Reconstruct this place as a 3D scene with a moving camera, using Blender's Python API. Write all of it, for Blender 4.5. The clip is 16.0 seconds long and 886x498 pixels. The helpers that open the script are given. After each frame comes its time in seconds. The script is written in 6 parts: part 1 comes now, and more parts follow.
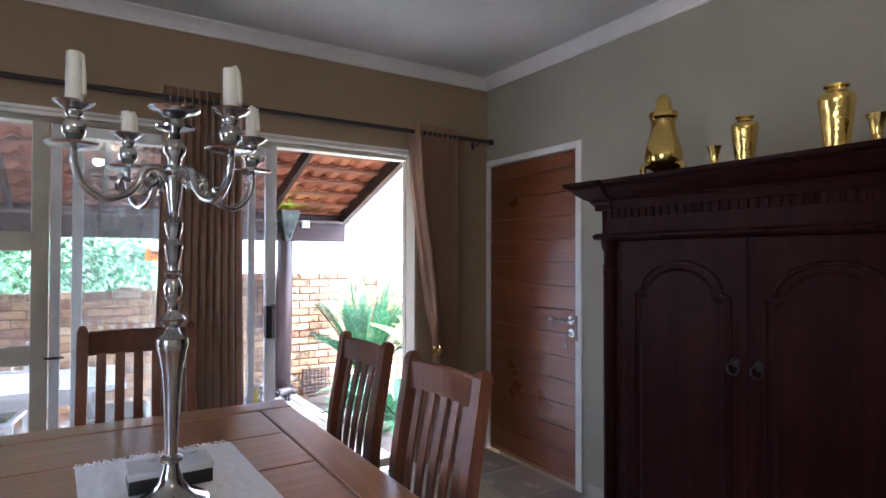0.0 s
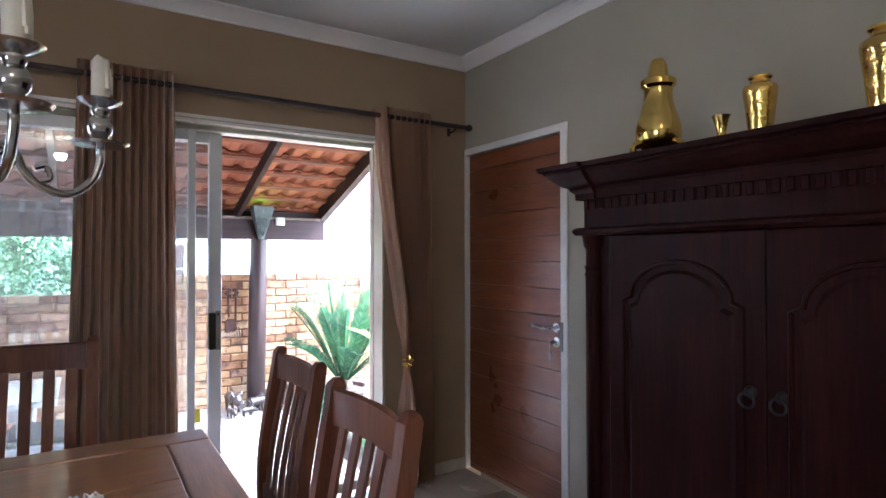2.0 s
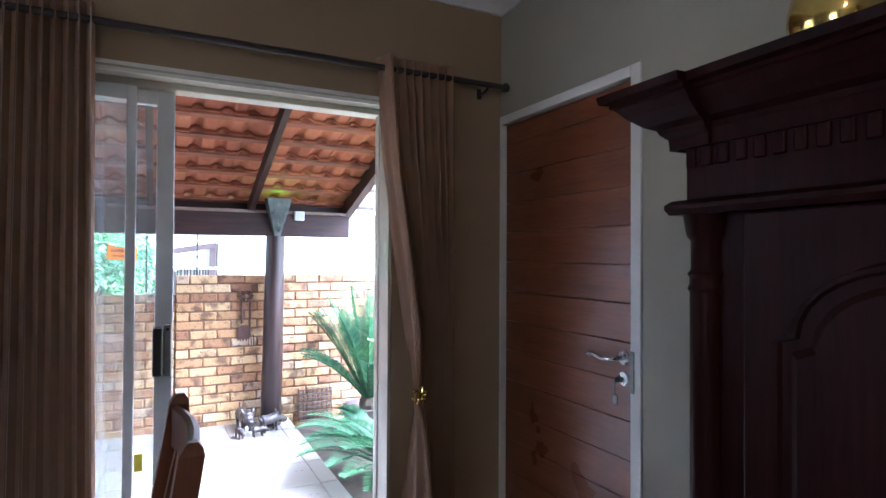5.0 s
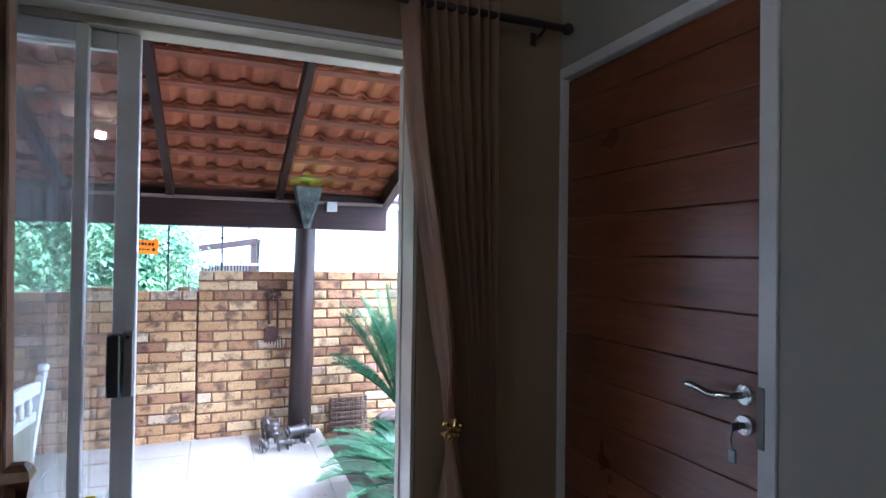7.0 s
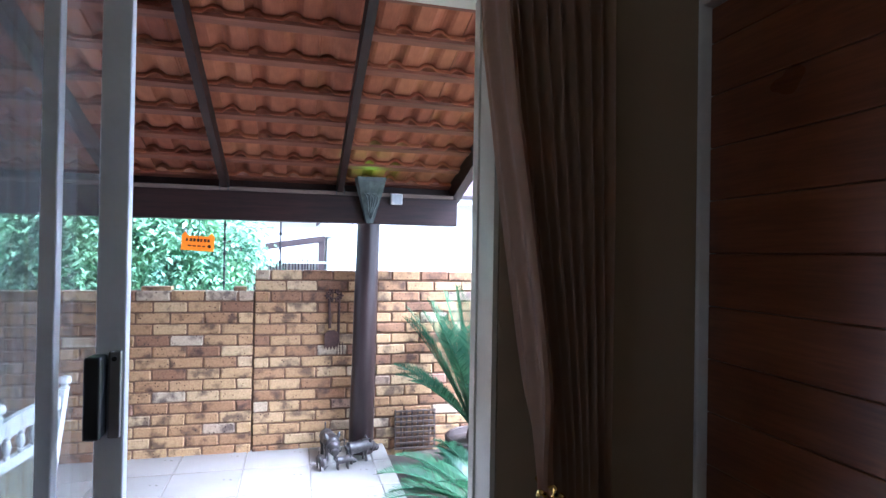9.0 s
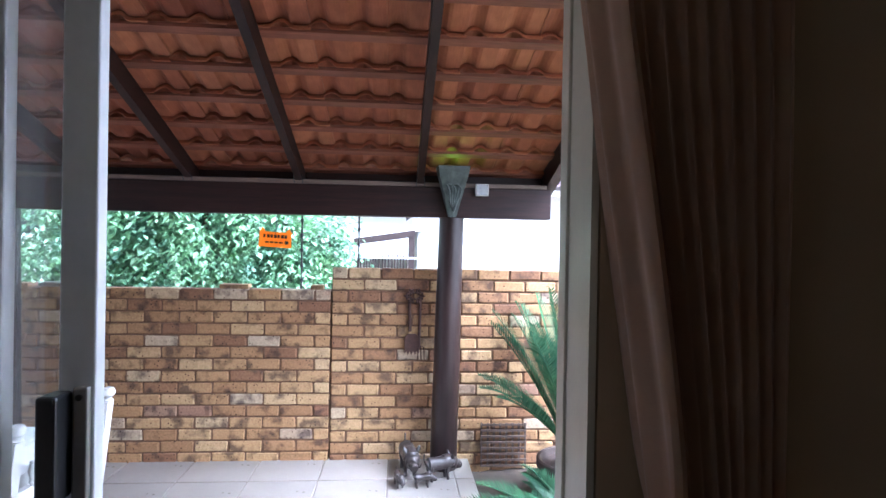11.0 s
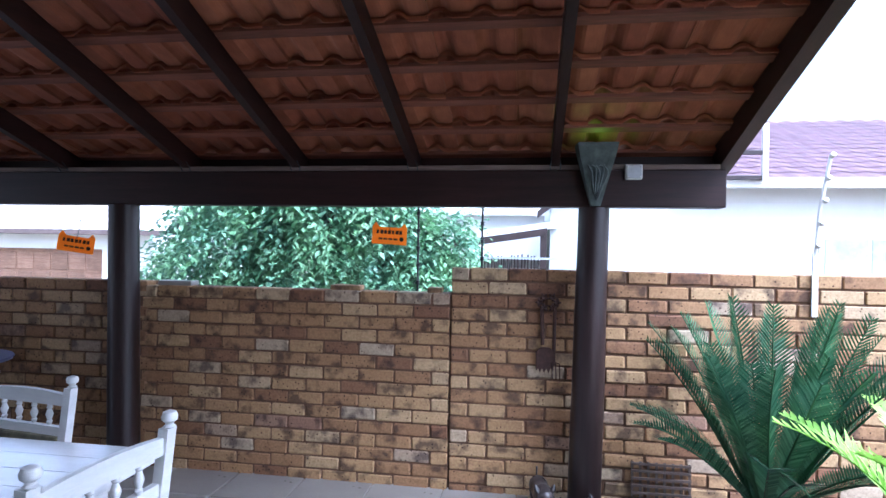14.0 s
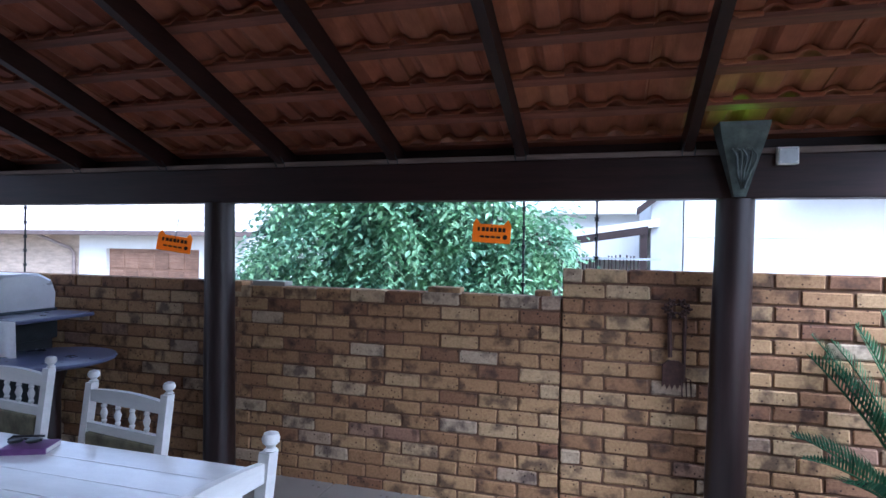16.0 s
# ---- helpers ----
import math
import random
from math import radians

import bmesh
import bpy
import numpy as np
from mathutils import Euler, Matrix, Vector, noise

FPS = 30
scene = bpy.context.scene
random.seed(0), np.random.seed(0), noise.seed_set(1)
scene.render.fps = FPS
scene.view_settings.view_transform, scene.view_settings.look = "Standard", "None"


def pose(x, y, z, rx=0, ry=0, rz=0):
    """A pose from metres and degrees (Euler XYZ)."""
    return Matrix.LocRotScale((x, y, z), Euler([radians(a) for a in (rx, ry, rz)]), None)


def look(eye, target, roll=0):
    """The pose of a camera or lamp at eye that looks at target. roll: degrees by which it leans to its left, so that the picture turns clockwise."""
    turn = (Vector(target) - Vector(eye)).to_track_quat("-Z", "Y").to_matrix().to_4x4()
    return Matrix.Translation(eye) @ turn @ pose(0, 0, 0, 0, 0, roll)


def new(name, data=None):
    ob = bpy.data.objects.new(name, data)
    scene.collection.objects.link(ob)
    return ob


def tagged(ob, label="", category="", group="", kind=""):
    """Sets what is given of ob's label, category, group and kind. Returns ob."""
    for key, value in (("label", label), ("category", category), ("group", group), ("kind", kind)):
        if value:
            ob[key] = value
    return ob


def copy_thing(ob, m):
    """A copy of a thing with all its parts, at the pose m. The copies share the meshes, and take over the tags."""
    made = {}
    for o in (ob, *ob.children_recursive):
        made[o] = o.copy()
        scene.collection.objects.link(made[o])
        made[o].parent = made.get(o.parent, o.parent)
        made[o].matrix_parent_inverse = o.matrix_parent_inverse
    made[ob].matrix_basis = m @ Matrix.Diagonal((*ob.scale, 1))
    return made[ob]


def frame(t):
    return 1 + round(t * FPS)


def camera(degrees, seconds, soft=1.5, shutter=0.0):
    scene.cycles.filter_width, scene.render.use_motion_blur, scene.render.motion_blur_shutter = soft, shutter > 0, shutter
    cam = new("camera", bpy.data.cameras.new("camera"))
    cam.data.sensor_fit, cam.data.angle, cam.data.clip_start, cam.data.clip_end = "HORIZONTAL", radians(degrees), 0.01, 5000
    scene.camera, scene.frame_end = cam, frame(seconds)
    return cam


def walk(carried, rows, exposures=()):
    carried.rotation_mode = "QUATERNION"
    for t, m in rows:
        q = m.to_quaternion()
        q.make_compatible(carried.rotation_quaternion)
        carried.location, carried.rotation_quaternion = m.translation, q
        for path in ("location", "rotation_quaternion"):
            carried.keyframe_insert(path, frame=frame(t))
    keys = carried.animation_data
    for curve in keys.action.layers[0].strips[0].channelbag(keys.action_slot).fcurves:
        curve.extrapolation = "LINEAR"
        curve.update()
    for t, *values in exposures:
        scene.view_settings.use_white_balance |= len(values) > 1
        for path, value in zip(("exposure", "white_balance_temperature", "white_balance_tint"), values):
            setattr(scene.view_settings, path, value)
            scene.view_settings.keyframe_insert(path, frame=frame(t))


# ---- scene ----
cam = camera(75.75, 16.0)
PATH = [
    (0, (-0.050, -0.092, 1.363), (1.020, 1.597, 1.394), 0.18),
    (0.5, (0.041, -0.058, 1.365), (1.117, 1.628, 1.396), -0.01),
    (1, (0.128, -0.012, 1.366), (1.203, 1.675, 1.396), -0.14),
    (1.5, (0.225, 0.068, 1.368), (1.300, 1.755, 1.394), -0.17),
    (2, (0.323, 0.159, 1.369), (1.389, 1.851, 1.394), -0.09),
    (2.5, (0.426, 0.251, 1.365), (1.473, 1.954, 1.392), -0.01),
    (3, (0.531, 0.331, 1.364), (1.553, 2.050, 1.392), 0.14),
    (3.5, (0.622, 0.416, 1.364), (1.607, 2.156, 1.389), 0.13),
    (6, (1.055, 1.074, 1.339), (1.884, 2.894, 1.369), 0.59),
    (6.5, (1.128, 1.192, 1.328), (1.910, 3.032, 1.354), 0.69),
    (7, (1.194, 1.327, 1.330), (1.925, 3.189, 1.356), 0.77),
    (7.5, (1.248, 1.444, 1.330), (1.924, 3.326, 1.359), 0.86),
    (8, (1.282, 1.573, 1.324), (1.898, 3.475, 1.356), 0.99),
    (8.5, (1.318, 1.712, 1.319), (1.873, 3.634, 1.347), 1.03),
    (9, (1.346, 1.860, 1.323), (1.841, 3.797, 1.342), 0.97),
    (11.5, (1.528, 2.391, 1.350), (1.598, 4.390, 1.336), 1.04),
    (12, (1.540, 2.512, 1.346), (1.530, 4.512, 1.328), 1.05),
    (12.5, (1.544, 2.628, 1.340), (1.463, 4.626, 1.325), 1.09),
    (13, (1.551, 2.729, 1.333), (1.397, 4.723, 1.320), 1.01),
    (13.5, (1.539, 2.827, 1.326), (1.316, 4.815, 1.312), 0.97),
    (14, (1.507, 2.905, 1.316), (1.210, 4.883, 1.305), 0.93),
    (14.5, (1.463, 2.978, 1.309), (1.092, 4.943, 1.297), 0.87),
    (15, (1.408, 3.055, 1.307), (0.975, 5.007, 1.294), 0.86),
    (15.5, (1.345, 3.126, 1.306), (0.847, 5.064, 1.290), 0.81),
    (16, (1.286, 3.177, 1.300), (0.726, 5.097, 1.288), 0.83),
]
walk(cam, [(t, look(eye, target, roll)) for t, eye, target, roll in PATH],
     exposures=[(0, 3.72, 5000, 16), (3.5, 3.77, 5050, 16), (6.0, 2.92, 4650, 12), (9.0, 2.45, 4650, 12), (11.5, 2.1, 5000, 13), (13.0, 1.6, 4850, 14), (14.0, 1.27, 4750, 13), (16.0, 0.92, 4750, 13)])

# ---- light ----
SUN_EL, SUN_AZ = 52.0, 117.0
world = bpy.data.worlds.new("world")
scene.world = world
world.use_nodes = True
_n, _l = world.node_tree.nodes, world.node_tree.links
sky = _n.new("ShaderNodeTexSky")
sky.sky_type, sky.sun_disc = "NISHITA", False
sky.sun_elevation, sky.sun_rotation = radians(SUN_EL), radians(SUN_AZ)
sky.dust_density, sky.air_density, sky.ozone_density = 8.0, 0.8, 2.0
cloud = _n.new("ShaderNodeHueSaturation")  # thin even cloud
cloud.inputs["Saturation"].default_value, cloud.inputs["Value"].default_value = 0.35, 1.9
_l.new(sky.outputs[0], cloud.inputs["Color"])
_l.new(cloud.outputs[0], _n["Background"].inputs[0])
_n["Background"].inputs[1].default_value = 0.15
sun_data = bpy.data.lights.new("sun", "SUN")
sun_data.energy, sun_data.angle, sun_data.color = 0.75, radians(50), (1.0, 0.98, 0.95)
sun = new("sun", sun_data)
_a, _e = radians(SUN_AZ), radians(SUN_EL)
sun.matrix_world = look((math.sin(_a) * math.cos(_e) * 30, math.cos(_a) * math.cos(_e) * 30, math.sin(_e) * 30), (0, 0, 0))


def area_lamp(name, m, w, h, energy, color=(1, 1, 1)):
    d = bpy.data.lights.new(name, "AREA")
    d.shape, d.size, d.size_y, d.energy, d.color = "RECTANGLE", w, h, energy, color
    ob = new(name, d)
    ob.matrix_world = m
    return ob


# added fill lamp, as of sky light, in an unseen west opening behind the walker
area_lamp("west_fill_light", look((-3.38, -1.1, 1.45), (0, -1.1, 1.4)), 1.7, 1.2, 1.1, (1.0, 0.98, 0.94))


# ---- materials ----
def nodes_of(name):
    m = bpy.data.materials.new(name)
    m.use_nodes = True
    nt = m.node_tree
    return m, nt.nodes, nt.links, nt.nodes["Principled BSDF"]


def ramp(n, stops):
    r = n.new("ShaderNodeValToRGB")
    el = r.color_ramp.elements
    while len(el) < len(stops):
        el.new(0.5)
    for e, (p, c) in zip(el, stops):
        e.position, e.color = p, (*c, 1)
    return r


def coords(n, l, scale=(1, 1, 1), kind="Object"):
    tc, mp = n.new("ShaderNodeTexCoord"), n.new("ShaderNodeMapping")
    mp.inputs["Scale"].default_value = scale
    l.new(tc.outputs[kind], mp.inputs[0])
    return mp.outputs[0]


def noise_tex(n, l, vec, scale, detail=4.0, rough=0.55, distort=0.0):
    t = n.new("ShaderNodeTexNoise")
    t.inputs["Scale"].default_value, t.inputs["Detail"].default_value = scale, detail
    t.inputs["Roughness"].default_value, t.inputs["Distortion"].default_value = rough, distort
    l.new(vec, t.inputs["Vector"])
    return t.outputs["Fac"]


def mix(n, l, fac, a, b, mode="MIX"):
    m = n.new("ShaderNodeMix")
    m.data_type, m.blend_type = "RGBA", mode
    for sock, v in ((m.inputs[0], fac), (m.inputs[6], a), (m.inputs[7], b)):
        if isinstance(v, (int, float)):
            sock.default_value = v
        elif isinstance(v, tuple):
            sock.default_value = (*v, 1) if len(v) == 3 else v
        else:
            l.new(v, sock)
    return m.outputs[2]


def bump(n, l, b, height, strength=0.3, dist=0.01):
    bp = n.new("ShaderNodeBump")
    bp.inputs["Strength"].default_value, bp.inputs["Distance"].default_value = strength, dist
    l.new(height, bp.inputs["Height"])
    l.new(bp.outputs[0], b.inputs["Normal"])


def plain(name, col, rough=0.5, metal=0.0, vary=0.18, scale=6.0, fine=60.0, relief=0.08, stretch=(1, 1, 1), coat=0.0, rrough=0.1):
    """A surface with broad blotches, fine grain, uneven gloss and slight relief."""
    m, n, l, b = nodes_of(name)
    v = coords(n, l, stretch)
    big, small = noise_tex(n, l, v, scale), noise_tex(n, l, v, fine, 3)
    dark, light = tuple(c * (1 - vary) for c in col), tuple(min(1, c * (1 + vary)) for c in col)
    r1 = ramp(n, [(0.3, dark), (0.7, light)])
    l.new(big, r1.inputs[0])
    r2 = ramp(n, [(0.25, (1 - vary * 0.6,) * 3), (0.75, (1, 1, 1))])
    l.new(small, r2.inputs[0])
    l.new(mix(n, l, 1.0, r1.outputs[0], r2.outputs[0], "MULTIPLY"), b.inputs["Base Color"])
    rr = n.new("ShaderNodeMapRange")
    rr.inputs[3].default_value, rr.inputs[4].default_value = max(0.02, rough - rrough), min(1, rough + rrough)
    l.new(big, rr.inputs[0])
    l.new(rr.outputs[0], b.inputs["Roughness"])
    b.inputs["Metallic"].default_value = metal
    b.inputs["Coat Weight"].default_value = coat
    b.inputs["Coat Roughness"].default_value = 0.15
    if relief:
        bump(n, l, b, small, relief, 0.004)
    return m


def wood(name, col, dark, rough=0.3, axis=0, scale=1.0, coat=0.0, vary=True, tone=0.3):
    """Varnished or painted wood whose grain runs along the axis."""
    m, n, l, b = nodes_of(name)
    st = [14.0, 14.0, 14.0]
    st[axis] = 0.9
    v = coords(n, l, tuple(s * scale for s in st))
    g = noise_tex(n, l, v, 1.6, 6, 0.65, 0.2)
    f = noise_tex(n, l, v, 9.0, 3, 0.6)
    blot = noise_tex(n, l, coords(n, l), 3.0, 3)
    r = ramp(n, [(0.3, dark), (0.5, tuple((a + c) / 2 for a, c in zip(col, dark))), (0.68, col)])
    l.new(g, r.inputs[0])
    r2 = ramp(n, [(0.3, (0.72, 0.7, 0.68)), (0.65, (1, 1, 1))])
    l.new(f, r2.inputs[0])
    c = mix(n, l, 1.0, r.outputs[0], r2.outputs[0], "MULTIPLY")
    r3 = ramp(n, [(0.3, (0.75, 0.72, 0.7)), (0.7, (1.1, 1.08, 1.05))])
    l.new(blot, r3.inputs[0])
    c = mix(n, l, 1.0, c, r3.outputs[0], "MULTIPLY")
    if vary:
        oi = n.new("ShaderNodeObjectInfo")
        r4 = ramp(n, [(0, (1 - tone * 0.75,) * 3), (1, (1 + tone * 0.4,) * 3)])
        l.new(oi.outputs["Random"], r4.inputs[0])
        c = mix(n, l, 1.0, c, r4.outputs[0], "MULTIPLY")
    l.new(c, b.inputs["Base Color"])
    rr = n.new("ShaderNodeMapRange")
    rr.inputs[3].default_value, rr.inputs[4].default_value = max(0.05, rough - 0.08), rough + 0.14
    l.new(blot, rr.inputs[0])
    l.new(rr.outputs[0], b.inputs["Roughness"])
    b.inputs["Coat Weight"].default_value, b.inputs["Coat Roughness"].default_value = coat, rough
    bump(n, l, b, f, 0.12, 0.002)
    return m


def brick_mat():
    m, n, l, b = nodes_of("yellow_face_brick")
    oi = n.new("ShaderNodeObjectInfo")
    base = ramp(n, [(0.0, (0.20, 0.096, 0.05)), (0.14, (0.275, 0.146, 0.068)), (0.38, (0.355, 0.205, 0.094)), (0.62, (0.415, 0.262, 0.125)), (0.86, (0.48, 0.335, 0.18)), (0.96, (0.46, 0.36, 0.25)), (1.0, (0.28, 0.155, 0.10))])
    l.new(oi.outputs["Random"], base.inputs[0])
    return finish_brick(m, n, l, b, base.outputs[0], oi.outputs["Random"])


def finish_brick(m, n, l, b, base, rnd):
    v = coords(n, l)
    off = n.new("ShaderNodeVectorMath")
    off.operation = "MULTIPLY_ADD"
    comb = n.new("ShaderNodeCombineXYZ")
    for k in range(3):
        l.new(rnd, comb.inputs[k])
    l.new(comb.outputs[0], off.inputs[0])
    off.inputs[1].default_value = (37.0, 91.0, 53.0)
    l.new(v, off.inputs[2])
    vv = off.outputs[0]
    blot = noise_tex(n, l, vv, 9.0, 3, 0.5)
    smut = ramp(n, [(0.52, (1, 1, 1)), (0.66, (0.33, 0.31, 0.34))])
    l.new(blot, smut.inputs[0])
    c = mix(n, l, 1.0, base, smut.outputs[0], "MULTIPLY")
    fine = noise_tex(n, l, vv, 70.0, 4, 0.7)
    fr = ramp(n, [(0.3, (0.7, 0.66, 0.62)), (0.62, (1.08, 1.06, 1.04))])
    l.new(fine, fr.inputs[0])
    c = mix(n, l, 1.0, c, fr.outputs[0], "MULTIPLY")
    vo = n.new("ShaderNodeTexVoronoi")
    vo.inputs["Scale"].default_value = 34.0
    l.new(vv, vo.inputs["Vector"])
    pit = ramp(n, [(0.13, (0.16, 0.11, 0.09)), (0.21, (1, 1, 1))])
    l.new(vo.outputs["Distance"], pit.inputs[0])
    patch = ramp(n, [(0.40, (0, 0, 0)), (0.52, (1, 1, 1))])
    l.new(noise_tex(n, l, vv, 5.0, 2), patch.inputs[0])
    c = mix(n, l, patch.outputs[0], c, mix(n, l, 1.0, c, pit.outputs[0], "MULTIPLY"))
    l.new(c, b.inputs["Base Color"])
    b.inputs["Roughness"].default_value = 0.85
    bump(n, l, b, fine, 0.5, 0.003)
    return m


def brick_rest_mat():
    m, n, l, b = nodes_of("yellow_face_brick_rest")
    g = n.new("ShaderNodeNewGeometry")
    base = ramp(n, [(0.0, (0.20, 0.096, 0.05)), (0.14, (0.275, 0.146, 0.068)), (0.38, (0.355, 0.205, 0.094)), (0.62, (0.415, 0.262, 0.125)), (0.86, (0.48, 0.335, 0.18)), (0.96, (0.46, 0.36, 0.25)), (1.0, (0.28, 0.155, 0.10))])
    l.new(g.outputs["Random Per Island"], base.inputs[0])
    return finish_brick(m, n, l, b, base.outputs[0], g.outputs["Random Per Island"])


def tile_mat():
    m, n, l, b = nodes_of("terracotta_roof_tile")
    oi = n.new("ShaderNodeObjectInfo")
    base = ramp(n, [(0.0, (0.25, 0.072, 0.033)), (0.5, (0.335, 0.108, 0.047)), (1.0, (0.41, 0.155, 0.07))])
    l.new(oi.outputs["Random"], base.inputs[0])
    v = coords(n, l)
    big = noise_tex(n, l, v, 7.0, 4)
    r = ramp(n, [(0.3, (0.72, 0.68, 0.66)), (0.65, (1.06, 1.04, 1.02))])
    l.new(big, r.inputs[0])
    c = mix(n, l, 1.0, base.outputs[0], r.outputs[0], "MULTIPLY")
    fine = noise_tex(n, l, coords(n, l, (60, 5, 60)), 2.0, 3)
    r2 = ramp(n, [(0.3, (0.85, 0.83, 0.82)), (0.7, (1, 1, 1))])
    l.new(fine, r2.inputs[0])
    l.new(mix(n, l, 1.0, c, r2.outputs[0], "MULTIPLY"), b.inputs["Base Color"])
    b.inputs["Roughness"].default_value = 0.8
    bump(n, l, b, fine, 0.2, 0.003)
    return m


def glass_mat():
    m, n, l, b = nodes_of("window_glass")
    n.remove(b)
    tr, gl, mx, fr = n.new("ShaderNodeBsdfTransparent"), n.new("ShaderNodeBsdfGlossy"), n.new("ShaderNodeMixShader"), n.new("ShaderNodeLayerWeight")
    tr.inputs[0].default_value, gl.inputs["Roughness"].default_value = (0.95, 0.965, 0.96, 1), 0.01
    power, gain = n.new("ShaderNodeMath"), n.new("ShaderNodeMath")
    power.operation, gain.operation = "POWER", "MULTIPLY_ADD"
    power.inputs[1].default_value, gain.inputs[1].default_value, gain.inputs[2].default_value = 5.0, 0.89, 0.11
    l.new(fr.outputs["Facing"], power.inputs[0])
    l.new(power.outputs[0], gain.inputs[0])
    l.new(gain.outputs[0], mx.inputs[0])
    l.new(tr.outputs[0], mx.inputs[1])
    l.new(gl.outputs[0], mx.inputs[2])
    veil, film = n.new("ShaderNodeBsdfTranslucent"), n.new("ShaderNodeMixShader")  # whitish layer that stands in for the haze of reflections
    veil.inputs[0].default_value, film.inputs[0].default_value = (0.9, 0.92, 0.94, 1), 0.035
    l.new(mx.outputs[0], film.inputs[1])
    l.new(veil.outputs[0], film.inputs[2])
    l.new(film.outputs[0], n["Material Output"].inputs[0])
    return m


def leaf_mat(name, a, c, rough=0.45):
    m, n, l, b = nodes_of(name)
    g = n.new("ShaderNodeNewGeometry")
    r = ramp(n, [(0, a), (1, c)])
    l.new(g.outputs["Random Per Island"], r.inputs[0])
    big = noise_tex(n, l, coords(n, l), 2.5, 2)
    r2 = ramp(n, [(0.35, (0.55, 0.62, 0.72)), (0.65, (1.15, 1.12, 1.0))])
    l.new(big, r2.inputs[0])
    col = mix(n, l, 1.0, r.outputs[0], r2.outputs[0], "MULTIPLY")
    l.new(col, b.inputs["Base Color"])
    b.inputs["Roughness"].default_value = rough
    tl, ad = n.new("ShaderNodeBsdfTranslucent"), n.new("ShaderNodeMixShader")
    l.new(col, tl.inputs[0])
    ad.inputs[0].default_value = 0.3
    l.new(b.outputs[0], ad.inputs[1])
    l.new(tl.outputs[0], ad.inputs[2])
    l.new(ad.outputs[0], n["Material Output"].inputs[0])
    return m


def emit_mat(name, col, strength):
    m, n, l, b = nodes_of(name)
    b.inputs["Base Color"].default_value = (*col, 1)
    b.inputs["Emission Color"].default_value = (*col, 1)
    b.inputs["Emission Strength"].default_value = strength
    return m


def curtain_mat():
    m, n, l, b = nodes_of("brown_curtain_cloth")
    v = coords(n, l, (420, 420, 420))
    w1 = n.new("ShaderNodeTexWave")
    w1.bands_direction = "Z"
    w1.inputs["Scale"].default_value = 1.0
    w1.inputs["Distortion"].default_value = 1.5
    l.new(v, w1.inputs["Vector"])
    big = noise_tex(n, l, coords(n, l, (3, 3, 0.7)), 3.0, 3)
    r = ramp(n, [(0.3, (0.57, 0.365, 0.23)), (0.7, (0.67, 0.445, 0.295))])
    l.new(big, r.inputs[0])
    r2 = ramp(n, [(0.2, (0.86, 0.86, 0.86)), (0.8, (1, 1, 1))])
    l.new(w1.outputs["Fac"], r2.inputs[0])
    col = mix(n, l, 1.0, r.outputs[0], r2.outputs[0], "MULTIPLY")
    l.new(col, b.inputs["Base Color"])
    b.inputs["Roughness"].default_value = 0.6
    b.inputs["Sheen Weight"].default_value = 0.3
    bump(n, l, b, w1.outputs["Fac"], 0.08, 0.001)
    tl, ad = n.new("ShaderNodeBsdfTranslucent"), n.new("ShaderNodeMixShader")
    l.new(col, tl.inputs[0])
    ad.inputs[0].default_value = 0.27
    l.new(b.outputs[0], ad.inputs[1])
    l.new(tl.outputs[0], ad.inputs[2])
    l.new(ad.outputs[0], n["Material Output"].inputs[0])
    return m


def sign_mat():
    """Thin orange plastic that lets the light behind it through."""
    m = plain("orange_sign_board", (0.95, 0.40, 0.015), 0.5, vary=0.06, scale=10)
    n, l = m.node_tree.nodes, m.node_tree.links
    tl, mx = n.new("ShaderNodeBsdfTranslucent"), n.new("ShaderNodeMixShader")
    tl.inputs[0].default_value, mx.inputs[0].default_value = (1.0, 0.42, 0.015, 1), 0.6
    l.new(n["Principled BSDF"].outputs[0], mx.inputs[1])
    l.new(tl.outputs[0], mx.inputs[2])
    l.new(mx.outputs[0], n["Material Output"].inputs[0])
    return m


M_TAUPE = plain("taupe_wall_paint", (0.335, 0.24, 0.14), 0.75, vary=0.05, scale=2.0, fine=140, relief=0.10)
M_GREY = plain("stone_grey_wall_paint", (0.365, 0.34, 0.268), 0.75, vary=0.05, scale=2.0, fine=140, relief=0.10)
M_CEIL = plain("ceiling_paint", (0.62, 0.61, 0.57), 0.85, vary=0.04, scale=1.5, fine=120, relief=0.08)
M_CORN = plain("cornice_paint", (0.80, 0.78, 0.76), 0.6, vary=0.04, scale=3, fine=90, relief=0.05)
M_WHITE = plain("white_gloss_paint", (0.78, 0.76, 0.72), 0.35, vary=0.06, scale=5, fine=80, relief=0.04)
M_CREAM = plain("cream_frame_paint", (0.52, 0.48, 0.38), 0.4, vary=0.08, scale=5, fine=80, relief=0.05)
M_ALU = plain("white_aluminium", (0.74, 0.75, 0.75), 0.35, vary=0.06, scale=8, fine=90, relief=0.02)
M_FLOOR = plain("beige_floor_tile", (0.52, 0.48, 0.42), 0.25, vary=0.10, scale=5, fine=50, relief=0.03)
M_GROUT = plain("grout", (0.30, 0.27, 0.23), 0.9, vary=0.15, scale=20, fine=120)
M_PATIO = plain("patio_tile", (0.31, 0.285, 0.255), 0.3, vary=0.10, scale=3, fine=40, relief=0.05)
M_DOOR = wood("door_meranti", (0.30, 0.097, 0.035), (0.21, 0.066, 0.024), 0.28, axis=1, coat=0.45, tone=0.12)
